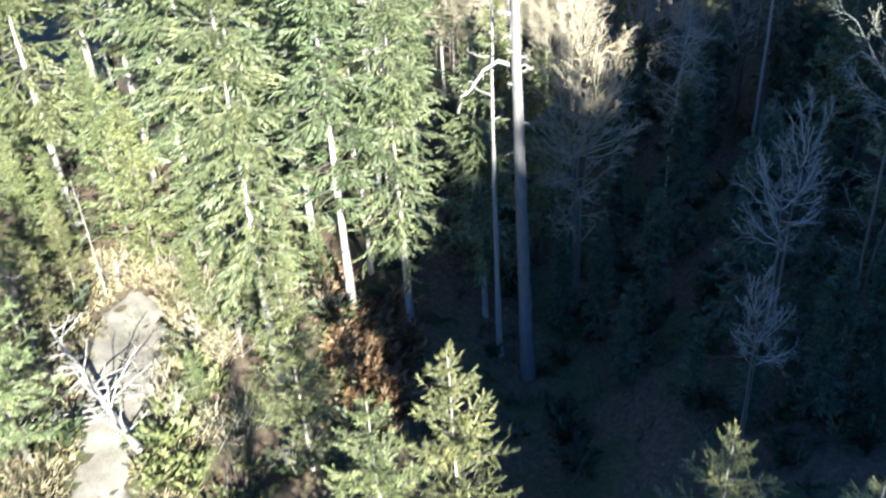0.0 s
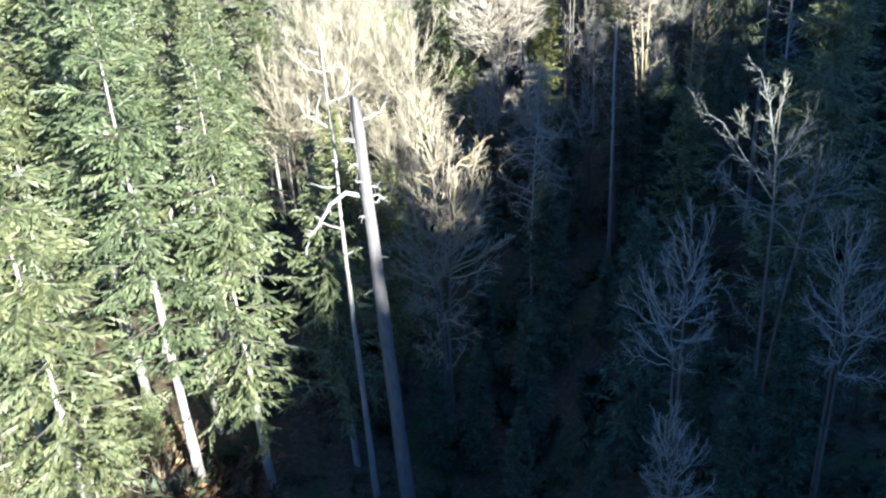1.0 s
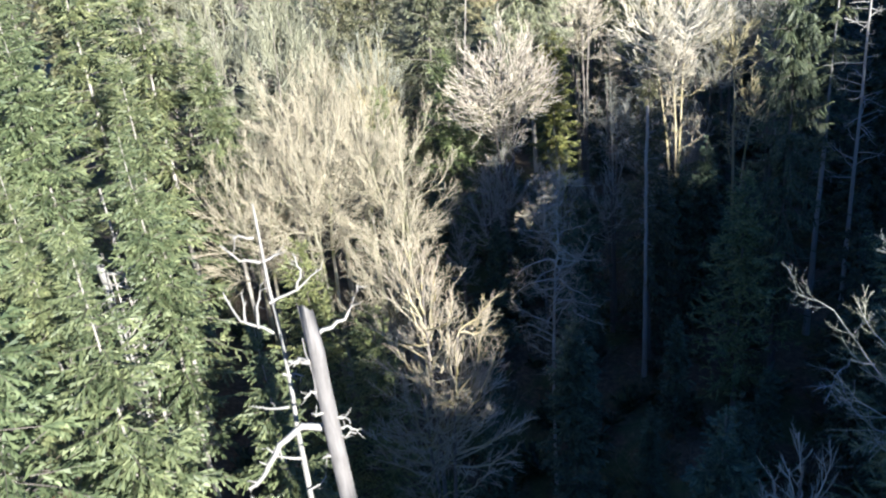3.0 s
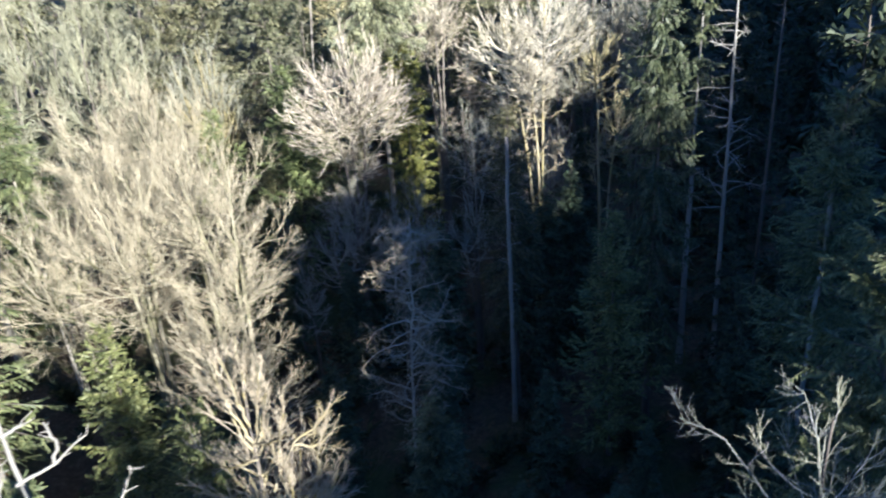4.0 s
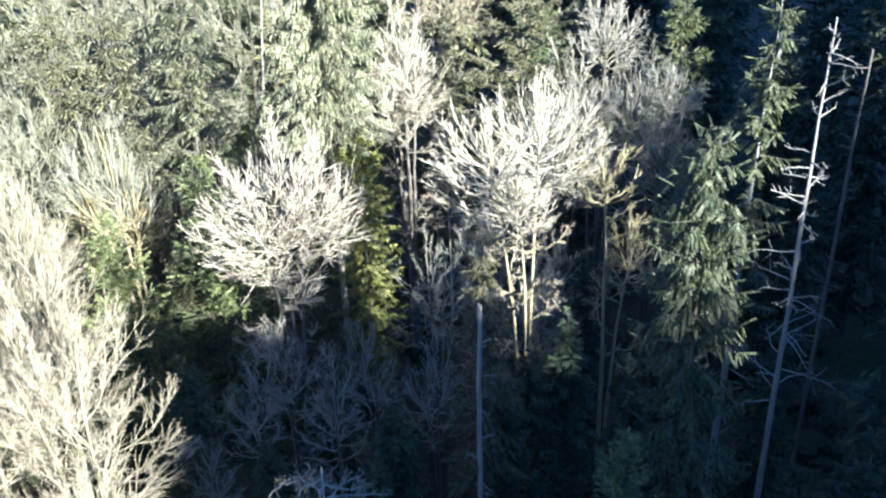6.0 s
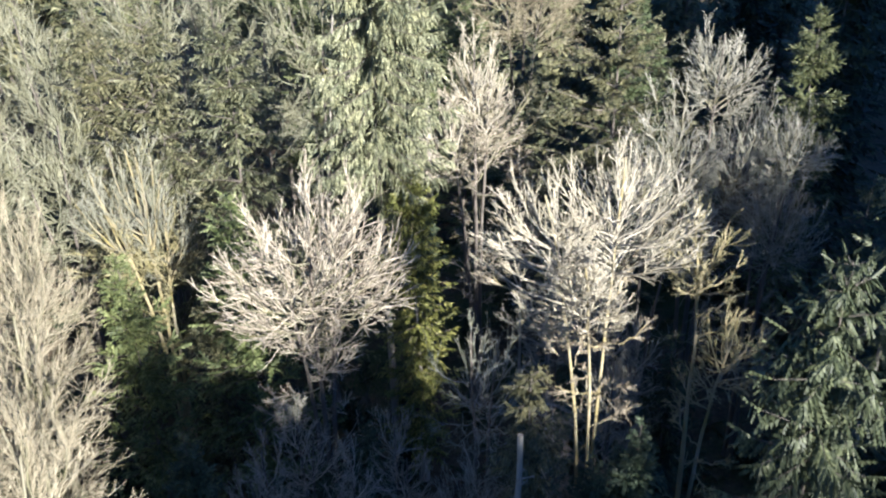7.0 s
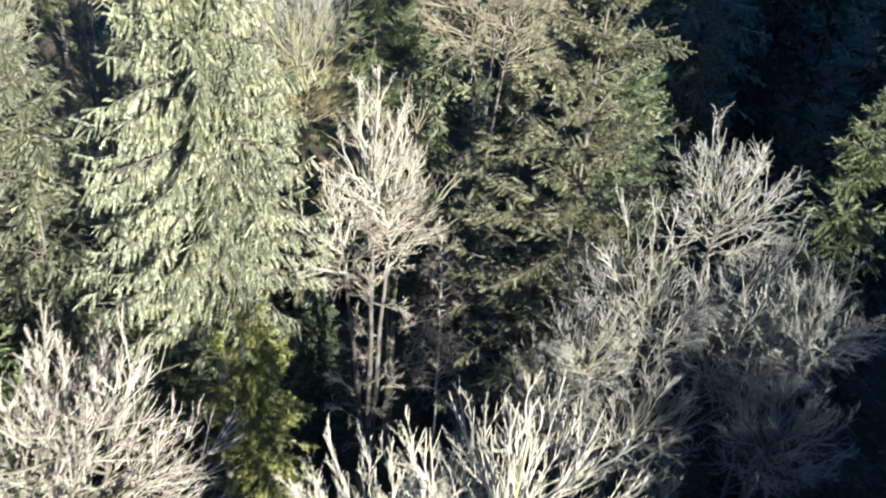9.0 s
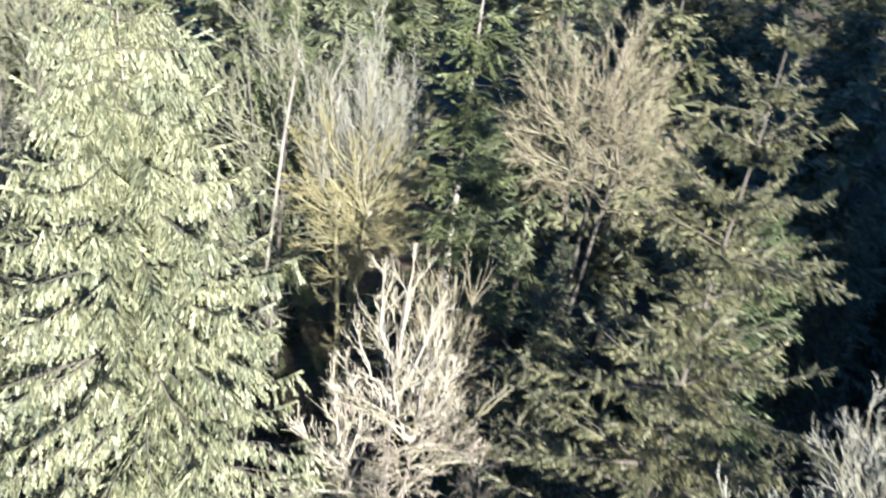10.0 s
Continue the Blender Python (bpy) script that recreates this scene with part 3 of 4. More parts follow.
LEFT = [(-8.8, 49.7, 1, 0.98), (-4.1, 42.0, 3, 0.86), (-10.8, 38.5, 2, 1.0), (-13.5, 43.0, 0, 1.05), (-7.5, 44.5, 1, 0.95), (-12.0, 50.5, 2, 1.1),
        (-17.5, 49.0, 3, 1.1), (-20.5, 43.5, 0, 1.0), (-23.0, 38.0, 2, 0.95), (-25.5, 46.0, 1, 1.1), (-16.0, 56.0, 0, 1.1), (-21.5, 54.0, 1, 1.12),
        (-8.0, 57.0, 0, 1.1), (-2.2, 56.5, 2, 1.0), (-12.5, 62.5, 3, 1.15), (-4.5, 63.0, 1, 1.1), (-19.0, 64.0, 2, 1.15), (-1.2, 46.5, 3, 0.85),
        (-27.5, 58.0, 0, 1.15), (-29.5, 50.5, 3, 1.1), (-31.5, 42.0, 1, 1.05), (-22.5, 31.5, 3, 0.9), (-26.0, 68.0, 1, 1.2), (-9.0, 70.0, 2, 1.15),
        (-2.5, 70.5, 0, 1.15), (-16.0, 73.0, 0, 1.2), (-33.0, 66.0, 2, 1.2), (0.8, 66.0, 3, 0.85), (-6.0, 78.0, 3, 1.2), (-36.0, 55.0, 0, 1.15),
        (2.2, 40.4, 2, 0.82)]
for i, (x, y, k, s) in enumerate(LEFT):
    again(FIRS[k], x, y, 77.0 * i, s)

# young firs, close below the camera
YOUNG = conifer("young_fir", 21, 13.6, 0.06, 3.3, LEAF_YOUNG, BARK_FIR, 150, 16, 0.42, -0.25, 0.0, r0=0.14, dead=3, gap=0.02, top_power=0.72, tilt=0.5,
                whorls=21, wide=0.85)
BUSHY = conifer("young_fir", 23, 13.6, 0.06, 3.2, LEAF_BUSHY, BARK_DARK, 120, 12, 0.6, -0.1, 0.1, r0=0.14, dead=0, gap=0.02, top_power=0.75, tilt=0.7,
                template=MEDIUM, steps=3)
SLIM = conifer("young_fir", 22, 13.6, 0.06, 2.1, LEAF_TEAL, BARK_DARK, 130, 12, 0.6, 0.1, 0.2, r0=0.13, dead=0, gap=0.05, top_power=0.7, template=COARSE, steps=2)
put(YOUNG, 0.15, 18.4, "young fir with yellow-green needles and a pointed top", "tree", "young firs")
put(SLIM, 14.5, 34.9, "slim dark green fir in the shade", "tree", "young firs", scale=1.0)


def young(x, y, top, turn, label="", ob=None):
    again(ob or YOUNG, x, y, turn, tall(x, y, top) / 13.6 / (0.8 if ob == BUSHY else 1.0), label)


young(-1.9, 16.9, 19.5, 140)
put(BUSHY, -16.6, 25.6, "bright green young fir beside the dirt track", "tree", "young firs", 60, 0.8)
young(-5.9, 26.9, 17.6, 60, "young fir standing in bracken at the clearing")
young(5.64, 12.97, 21.35, 200, "young fir with only its tip in the sun")
young(7.7, 10.9, 21.7, 300, "young fir with only its tip in the sun")
young(3.9, 50.2, 20.2, 20, "bright green young fir among bare trees", BUSHY)
young(6.2, 47.5, 18.0, 20, "bright green young fir among bare trees", BUSHY)
young(14.3, 46.4, 16.4, 130, "", SLIM)
young(24.3, 50.0, 19.6, 30, "broad dim fir standing in blue shade", BUSHY)
young(18.5, 57.0, 15.5, 210, "", SLIM)
young(11.5, 40.5, 12.5, 210, "", SLIM)
young(9.0, 35.0, 10.5, 100, "", SLIM)
young(19.0, 41.0, 14.5, 100, "", SLIM)
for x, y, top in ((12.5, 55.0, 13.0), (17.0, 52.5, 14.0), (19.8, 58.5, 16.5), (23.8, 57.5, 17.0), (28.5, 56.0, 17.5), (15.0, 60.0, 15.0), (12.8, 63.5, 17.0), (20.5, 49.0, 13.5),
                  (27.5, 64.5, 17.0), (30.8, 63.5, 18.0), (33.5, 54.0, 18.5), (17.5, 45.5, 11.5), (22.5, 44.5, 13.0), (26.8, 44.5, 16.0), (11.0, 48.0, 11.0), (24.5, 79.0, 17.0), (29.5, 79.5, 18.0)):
    # firs to the right get the needles with shade in their colour
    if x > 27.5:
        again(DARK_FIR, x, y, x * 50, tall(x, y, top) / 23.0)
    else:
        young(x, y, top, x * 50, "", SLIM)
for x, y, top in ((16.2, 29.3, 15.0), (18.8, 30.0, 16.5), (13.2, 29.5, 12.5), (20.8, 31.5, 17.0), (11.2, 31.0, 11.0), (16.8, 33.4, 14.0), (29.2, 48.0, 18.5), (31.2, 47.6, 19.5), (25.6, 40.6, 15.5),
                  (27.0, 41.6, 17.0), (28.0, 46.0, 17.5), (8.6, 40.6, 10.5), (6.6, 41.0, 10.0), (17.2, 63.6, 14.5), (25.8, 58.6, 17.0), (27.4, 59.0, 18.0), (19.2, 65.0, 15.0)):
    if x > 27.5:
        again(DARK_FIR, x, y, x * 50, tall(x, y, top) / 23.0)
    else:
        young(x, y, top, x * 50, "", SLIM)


# the big broken snag and the thin dead fir beside it
def broken_snag():
    rng = np.random.default_rng(31)
    x, y = 4.2, 37.0
    foot = (x, y, gz(x, y) - 0.15)
    root = new("snag")
    h = 24.65 - foot[2]
    line = trunk_line(rng, h, (-0.66, -1.4), 0.012, 20)
    k = 14
    v, q = bark_tube(rng, line, 0.36, 0.195, k, 0.3, 0.035)
    ring = v[-k:]                                        # splintered top, highest on one side
    ang = np.arange(k) * 2 * np.pi / k
    ring[:, 2] += 0.45 * np.cos(ang - 2.6) + 0.16 * rng.normal(size=k)
    c = line[-1]
    inner = c + (ring - c) * 0.55
    inner[:, 2] = c[2] - 0.35 + 0.1 * rng.normal(size=k)
    n = len(v)
    i = np.arange(k)
    cap = np.stack([n - k + i, n - k + (i + 1) % k, n + (i + 1) % k, n + i], -1)
    floor_ring = np.array([[n + a, n + a + 1, n + (k - 2 - a), n + (k - 1 - a)] for a in range(k // 2 - 1)])
    v, q = np.concatenate([v, inner]), np.concatenate([q, cap, floor_ring])
    part_mesh("trunk", mesh_from("snag_trunk", v, q), BARK_SNAG, root)
    # the long crooked limb, the one near the top, and broken stubs
    limb_on(root, rng, "limb", [(3.75, 36.0, 20.9), (2.9, 35.9, 21.25), (2.3, 35.8, 20.9), (1.8, 35.7, 20.2), (1.3, 35.6, 19.9), (1.15, 35.5, 19.2)], 0.11, 0.04, BARK_DEAD, foot, 5)
    limb_on(root, rng, "limb", [(3.68, 35.8, 23.9), (4.25, 35.85, 24.1), (4.7, 35.9, 24.45), (4.97, 35.9, 25.1)], 0.06, 0.025, BARK_DEAD, foot, 3)
    limb_on(root, rng, "limb", [(3.75, 35.7, 23.3), (3.35, 35.6, 23.35), (2.95, 35.6, 23.5)], 0.13, 0.05, BARK_DEAD, foot, 4)
    limb_on(root, rng, "splinter", [(3.5, 35.7, 22.0), (3.42, 35.6, 23.0), (3.36, 35.6, 24.0)], 0.05, 0.02, BARK_SNAG, foot, 0)
    for z, dx, dy in ((22.4, -0.5, -0.3), (21.7, -0.4, -0.4), (21.4, 0.55, -0.3), (21.0, 0.75, -0.2), (20.8, 0.6, -0.35), (20.2, -0.35, -0.3), (18.4, 0.4, -0.3),
                      (16.8, -0.4, 0.2), (15.2, 0.35, -0.2)):
        f = (z - foot[2]) / h
        ax, ay = x - 0.66 * f, y - 1.4 * f
        limb_on(root, rng, "stub", [(ax, ay, z), (ax + dx * 0.6, ay + dy * 0.6, z + 0.05), (ax + dx, ay + dy, z + rng.uniform(-0.1, 0.2))], 0.05, 0.02, BARK_DEAD, foot, 2)
    root.matrix_world = Matrix.Translation(foot)
    tagged(root, "tall broken grey snag with bare limb stubs", "dead tree")


def thin_dead_fir():
    rng = np.random.default_rng(32)
    x, y = 2.78, 37.9
    foot = (x, y, gz(x, y) - 0.15)
    root = new("dead_fir")
    line = trunk_line(rng, 27.1 - foot[2], (-0.1, -0.6), 0.03, 20)
    v, q = bark_tube(rng, line, 0.17, 0.03, 9)
    part_mesh("trunk", mesh_from("dead_fir_trunk", v, q), BARK_DEAD, root)
    Y = 37.3
    for pts in ([(2.85, Y, 26.2), (2.35, Y - 0.1, 26.35)],
                [(2.88, Y, 25.5), (2.4, Y - 0.1, 25.75), (1.98, Y - 0.1, 26.2)],
                [(2.95, Y, 25.5), (3.4, Y, 25.7)],
                [(2.9, Y, 24.3), (3.67, Y + 0.05, 24.55), (4.4, Y + 0.1, 24.9)],
                [(3.67, Y + 0.05, 24.55), (3.85, Y, 25.1), (3.74, Y, 25.55)],
                [(2.85, Y, 23.4), (2.1, Y - 0.1, 24.0), (1.84, Y - 0.1, 24.85)],
                [(2.2, Y - 0.1, 23.95), (2.29, Y - 0.1, 24.75)],
                [(2.5, Y - 0.1, 23.7), (2.55, Y - 0.1, 24.3), (2.75, Y, 24.9)],
                [(2.85, Y, 22.1), (3.4, Y, 21.9)], [(2.85, Y, 21.0), (2.4, Y, 21.05), (2.0, Y - 0.1, 21.3)],
                [(2.87, Y, 19.2), (2.3, Y - 0.2, 19.6), (2.0, Y - 0.2, 20.0)], [(2.9, Y, 18.0), (3.5, Y, 18.3)]):
        pts = [(px - 0.2, py, pz) for px, py, pz in pts]
        limb_on(root, rng, "branch", pts, 0.045, 0.018, BARK_DEAD, foot, 3)
    root.matrix_world = Matrix.Translation(foot)
    tagged(root, "thin bleached dead fir with upturned bare branches", "dead tree")


broken_snag()
thin_dead_fir()
DEAD_TOP = dead_pole("dead_fir", 37, tall(-0.3, 51.5, 20.6), 0.09, 0.03, 22, 1.5, BARK_FIR, (0.3, 0.3), 0.5, 0.25)
put(DEAD_TOP, -3.2, 47.8, "bleached dead fir among green firs", "dead tree", 130)
WHITE_SNAG = dead_pole("snag", 40, tall(-3.9, 50.7, 20.6), 0.24, 0.16, 12, 1.3, BARK_DEAD, (0.1, -0.1), 0.6, 0.1)
put(WHITE_SNAG, -3.9, 50.7, "white broken snag standing among green firs", "dead tree")
rng = np.random.default_rng(140)
for pts in ([(-3.8, 50.6, 20.2), (-3.1, 50.5, 20.1), (-2.4, 50.4, 20.45), (-1.9, 50.4, 20.4)], [(-3.8, 50.6, 19.7), (-3.2, 50.3, 19.6), (-2.7, 50.2, 19.3)]):
    limb_on(WHITE_SNAG, rng, "branch", pts, 0.07, 0.03, BARK_DEAD, WHITE_SNAG.matrix_world.translation, 3)
again(DEAD_TOP, -2.9, 49.8, 200, tall(-2.9, 49.8, 24.2) / tall(-0.3, 51.5, 20.6))
again(DEAD_TOP, -17.3, 37.8, 60, 0.47, "dead bleached fir at the edge of the clearing")
again(DEAD_TOP, -18.6, 32.2, 160, 0.5, "dead bleached fir at the edge of the clearing")

# bare broad-leaved trees; BARK_DARK stems have the shade below the crowns put into their colour
H = tall(7.6, 42.6, 23.4)
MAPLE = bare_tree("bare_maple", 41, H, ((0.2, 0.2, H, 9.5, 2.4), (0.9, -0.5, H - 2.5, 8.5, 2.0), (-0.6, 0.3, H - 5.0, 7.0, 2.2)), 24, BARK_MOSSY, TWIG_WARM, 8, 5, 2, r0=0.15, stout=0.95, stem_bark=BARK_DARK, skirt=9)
put(MAPLE, 7.6, 42.6, "leafless maple with warm tan twigs and mossy limbs", "tree", "bare trees")
ALDERS = [
    bare_tree("bare_alder", 51, 18.4, ((0.8, 0.2, 18.4, 9.0, 2.6), (-1.2, 0.6, 17.6, 8.5, 2.4), (0.2, -1.4, 14.5, 6.5, 2.3)), 24, BARK_ALDER, TWIG_CREAM, 11, 6, 1, fine=0.0064, bow=0.55, stout=0.46, wild=0.55),
    bare_tree("bare_alder", 52, 18.2, ((0.9, 0.6, 18.2, 9.0, 2.5), (-0.9, -0.7, 17.4, 9.0, 2.6)), 26, BARK_ALDER, TWIG_CREAM, 11, 6, 1, fine=0.0064, bow=0.55, stout=0.46, wild=0.55),
]
put(ALDERS[0], 9.2, 56.6, "dense leafless alder with cream sunlit twigs", "tree", "bare trees")
put(ALDERS[1], 5.4, 57.8, "dense leafless alder with cream sunlit twigs", "tree", "bare trees")
for i, (x, y, k, s) in enumerate([(8.4, 62.0, 1, 1.0), (5.0, 63.5, 0, 1.03), (7.2, 69.5, 1, 1.02), (2.2, 58.6, 1, 0.96), (8.0, 53.0, 0, 0.8)]):
    again(ALDERS[k], x, y, 100 * i + 40, s)
TWISTED = crooked_tree("bare_sapling", 53, tall(14.5, 50.0, 21.6), (0.7, 0.1), 9.5, 2.1, 52, BARK_PALE, TWIG_WARM)
put(TWISTED, 14.5, 50.0, "small leafless tree with crooked grey twigs in shade", "tree", "bare trees")
POLE = dead_pole("broken_pole", 33, tall(21.6, 54.8, 21.7), 0.115, 0.075, 18, 0.8, BARK_FIR, (0.3, 0.4), 0.5)
put(POLE, 21.6, 54.8, "slender broken-topped grey trunk", "dead tree")
H = tall(26.3, 60.4, 27.5)
BIG = bare_tree("bare_maple", 42, H, ((0.5, 0.5, H, 4.9, 2.75), (-2.0, 0.4, H - 0.8, 5.0, 2.1), (-0.7, -0.8, H - 3.2, 3.2, 1.4)), 34, BARK_PALE, TWIG_PALE,
                10, 4, 0, r0=0.10, fine=0.0092, stout=0.56, low=-0.35, bow=0.52, fan=0.1, reach=0.38, wild=0.45, stem_bark=BARK_MOSSY, skirt=11, low_bark=BARK_MOSSY, low_twig=TWIG_WARM, moss=-0.12)
put(BIG, 26.3, 60.4, "spreading leafless maple with pale sunlit branches", "tree", "bare trees")
H = tall(30.0, 60.3, 25.3)
MOSSY = bare_tree("mossy_maple", 43, H, ((-0.1, 0.2, H, 5.0, 1.5), (0.7, -0.6, H - 3.8, 4.2, 1.5)), 18, BARK_MOSSY, TWIG_MOSS, 7, 5, 1, r0=0.13, stout=1.0, fan=0.4, skirt=8)
put(MOSSY, 30.0, 60.3, "leafless maple thick with yellow moss", "tree", "bare trees")
H = tall(17.6, 66.2, 25.4)
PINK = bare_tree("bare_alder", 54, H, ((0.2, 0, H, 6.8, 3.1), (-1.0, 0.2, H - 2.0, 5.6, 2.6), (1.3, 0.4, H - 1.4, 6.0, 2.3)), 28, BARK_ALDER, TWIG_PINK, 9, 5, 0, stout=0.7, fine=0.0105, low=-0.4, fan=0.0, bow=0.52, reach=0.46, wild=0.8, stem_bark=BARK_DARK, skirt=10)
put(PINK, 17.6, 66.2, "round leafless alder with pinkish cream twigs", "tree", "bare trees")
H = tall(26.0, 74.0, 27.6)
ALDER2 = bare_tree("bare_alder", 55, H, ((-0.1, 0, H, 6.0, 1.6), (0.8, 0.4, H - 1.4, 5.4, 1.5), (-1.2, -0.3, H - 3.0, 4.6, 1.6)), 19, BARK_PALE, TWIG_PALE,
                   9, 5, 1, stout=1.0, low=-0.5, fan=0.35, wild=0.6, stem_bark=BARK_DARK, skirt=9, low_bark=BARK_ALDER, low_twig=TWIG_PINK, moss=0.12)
put(ALDER2, 26.0, 74.0, "slim leafless alder with ascending pale branches", "tree", "bare trees")
H = tall(27.6, 79.0, 25.8)
RUSSET = bare_tree("bare_alder", 71, H, ((0.0, 0.0, H, 8.0, 1.4), (-0.7, 0.3, H - 1.6, 6.5, 1.3)), 15, BARK_ALDER, TWIG_BROWN, 9, 5, 1, stout=0.7, low=-0.5, fan=0.7, wild=0.5, skirt=6)
put(RUSSET, 27.6, 79.0, "slim leafless alder with upright russet twigs", "tree", "bare trees")
H = tall(34.8, 69.5, 28.0)
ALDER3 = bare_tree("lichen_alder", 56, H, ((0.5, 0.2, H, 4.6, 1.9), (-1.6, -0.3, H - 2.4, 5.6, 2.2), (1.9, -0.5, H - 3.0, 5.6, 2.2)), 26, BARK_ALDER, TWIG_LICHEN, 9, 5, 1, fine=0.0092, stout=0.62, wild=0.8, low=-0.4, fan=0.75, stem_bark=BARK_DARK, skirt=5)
put(ALDER3, 34.8, 69.5, "wide leafless alder with grey-green lichen on its twigs", "tree", "bare trees")
again(ALDER3, 31.9, 68.4, 140, 0.8)
again(ALDER3, 37.0, 67.6, 260, 0.86)
H = 21.0
FAR_ALDERS = [
    bare_tree("lichen_alder", 58, H, ((0.9, 0.3, H, 11.0, 2.7), (-1.5, -0.4, H - 1.6, 11.0, 2.6)), 15, BARK_LICHEN, TWIG_OLIVE, 13, 6, 0, fine=0.0125, low=-0.8, stout=0.7, reach=0.5, wild=1.0, stem_bark=BARK_DARK),
    bare_tree("lichen_alder", 59, H, ((0.4, -0.8, H, 12.0, 3.0), (-0.6, 1.3, H - 2.4, 10.0, 2.6)), 15, BARK_LICHEN, TWIG_OLIVE, 13, 6, 0, fine=0.0125, low=-0.8, stout=0.7, reach=0.5, wild=1.0, stem_bark=BARK_DARK),
]
put(FAR_ALDERS[0], 7.8, 77.0, "leafless alder with pale olive lichen on its twigs", "tree", "bare trees", 0, 0.92)
put(FAR_ALDERS[1], 4.6, 74.0, "leafless alder with pale olive lichen on its twigs", "tree", "bare trees", 0, 1.0)
for i, (x, y, s) in enumerate([(13.0, 83.0, 0.98), (0.6, 73.5, 0.95), (7.2, 82.5, 1.02), (2.0, 80.5, 1.05), (17.2, 86.5, 1.0), (11.2, 87.0, 1.05), (5.4, 90.0, 1.1), (-2.5, 85.5, 1.1),
                               (14.8, 94.0, 1.1), (20.8, 91.0, 1.02), (9.0, 97.0, 1.15), (1.2, 97.5, 1.15), (-7.5, 92.0, 1.15), (1.6, 67.0, 0.8), (19.0, 100.0, 1.15)]):
    again(FAR_ALDERS[i % 2], x, y, 83.0 * i, s)
H = tall(11.6, 74.6, 24.8)
GOLDEN = bare_tree("bare_alder", 60, H, ((-0.5, 0.2, H, 8.0, 1.9), (-1.7, -0.3, H - 1.5, 7.0, 1.7), (0.5, -0.2, H - 3.0, 6.0, 1.4)), 18, BARK_MOSSY, TWIG_GREEN, 9, 6, 1, r0=0.13, fine=0.008, stout=0.8, low=-0.5, fan=0.7, wild=0.4, skirt=9, low_bark=BARK_YELLOW, low_twig=TWIG_YELLOW)
put(GOLDEN, 11.6, 74.6, "slim leafless alder with golden lower limbs", "tree", "bare trees")
H = tall(24.2, 88.5, 29.0)
YELLOW = bare_tree("mossy_alder", 57, H, ((0.5, 0.1, H, 10.0, 2.3), (-1.1, 0.3, H - 1.6, 9.0, 1.9), (1.3, -0.4, H - 2.2, 8.0, 1.8)), 24, BARK_ALDER, TWIG_LICHEN, 11, 7, 1, fine=0.008, low=-0.6, stout=0.75, fan=0.6, wild=0.35, stem_bark=BARK_YELLOW, skirt=12, low_bark=BARK_YELLOW, low_twig=TWIG_YELLOW, moss=0.3)
put(YELLOW, 24.2, 88.5, "leafless alder with pale upper twigs and mossy yellow lower limbs", "tree", "bare trees")
H = tall(33.8, 91.0, 29.6)
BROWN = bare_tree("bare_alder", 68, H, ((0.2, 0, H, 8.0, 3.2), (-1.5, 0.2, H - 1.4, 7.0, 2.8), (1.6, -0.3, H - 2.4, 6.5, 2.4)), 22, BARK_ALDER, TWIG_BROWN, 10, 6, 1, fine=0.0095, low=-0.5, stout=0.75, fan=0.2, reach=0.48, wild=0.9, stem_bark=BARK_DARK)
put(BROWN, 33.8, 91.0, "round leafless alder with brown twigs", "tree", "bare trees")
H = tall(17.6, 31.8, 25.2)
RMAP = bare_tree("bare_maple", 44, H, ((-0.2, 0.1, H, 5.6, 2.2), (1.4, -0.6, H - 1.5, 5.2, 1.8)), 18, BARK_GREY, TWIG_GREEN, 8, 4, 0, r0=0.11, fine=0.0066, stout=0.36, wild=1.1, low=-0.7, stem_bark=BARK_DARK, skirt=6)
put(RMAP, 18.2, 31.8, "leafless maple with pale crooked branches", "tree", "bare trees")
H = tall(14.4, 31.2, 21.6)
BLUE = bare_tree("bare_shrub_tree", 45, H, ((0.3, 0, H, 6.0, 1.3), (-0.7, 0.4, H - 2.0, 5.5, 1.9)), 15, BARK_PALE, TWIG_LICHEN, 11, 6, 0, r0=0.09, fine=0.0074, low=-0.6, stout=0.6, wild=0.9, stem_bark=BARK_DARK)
put(BLUE, 14.4, 31.2, "grey leafless tree standing in blue shade", "tree", "bare trees")
again(BLUE, 19.5, 29.0, 120, 0.98)
again(BLUE, 12.0, 27.0, 220, 0.7)
# those at (29.0, 66.0) and (28.0, 68.6) are added to shade ALDER2
for i, (x, y, s) in enumerate([(15.2, 61.5, 0.78), (18.0, 60.5, 0.78), (19.8, 62.0, 0.8), (16.6, 63.2, 0.78), (27.6, 61.8, 0.85), (22.0, 60.0, 0.8), (29.6, 64.0, 0.8), (13.0, 60.5, 0.6), (29.0, 66.0, 0.9), (28.0, 68.6, 0.8), (27.2, 66.4, 0.95)]):
    again(BLUE, x, y, 70.0 * i, s, "dim bare undergrowth tree below taller alders")
for x, y, s in ((24.0, 58.8, 0.75), (29.0, 76.0, 0.8)):
    again(TWISTED, x, y, x * 33, s)
HEMLOCK = conifer("ivy_tree", 65, tall(22.4, 56.2, 22.7), 0.3, 1.9, LEAF_DULL, BARK_DARK, 110, 14, 0.5, 0.3, 0.8, r0=0.15, top_power=0.45, dead=0, tilt=1.3, template=MEDIUM, steps=3)
put(HEMLOCK, 22.6, 56.4, "old trunk bushy with brownish ivy", "tree")

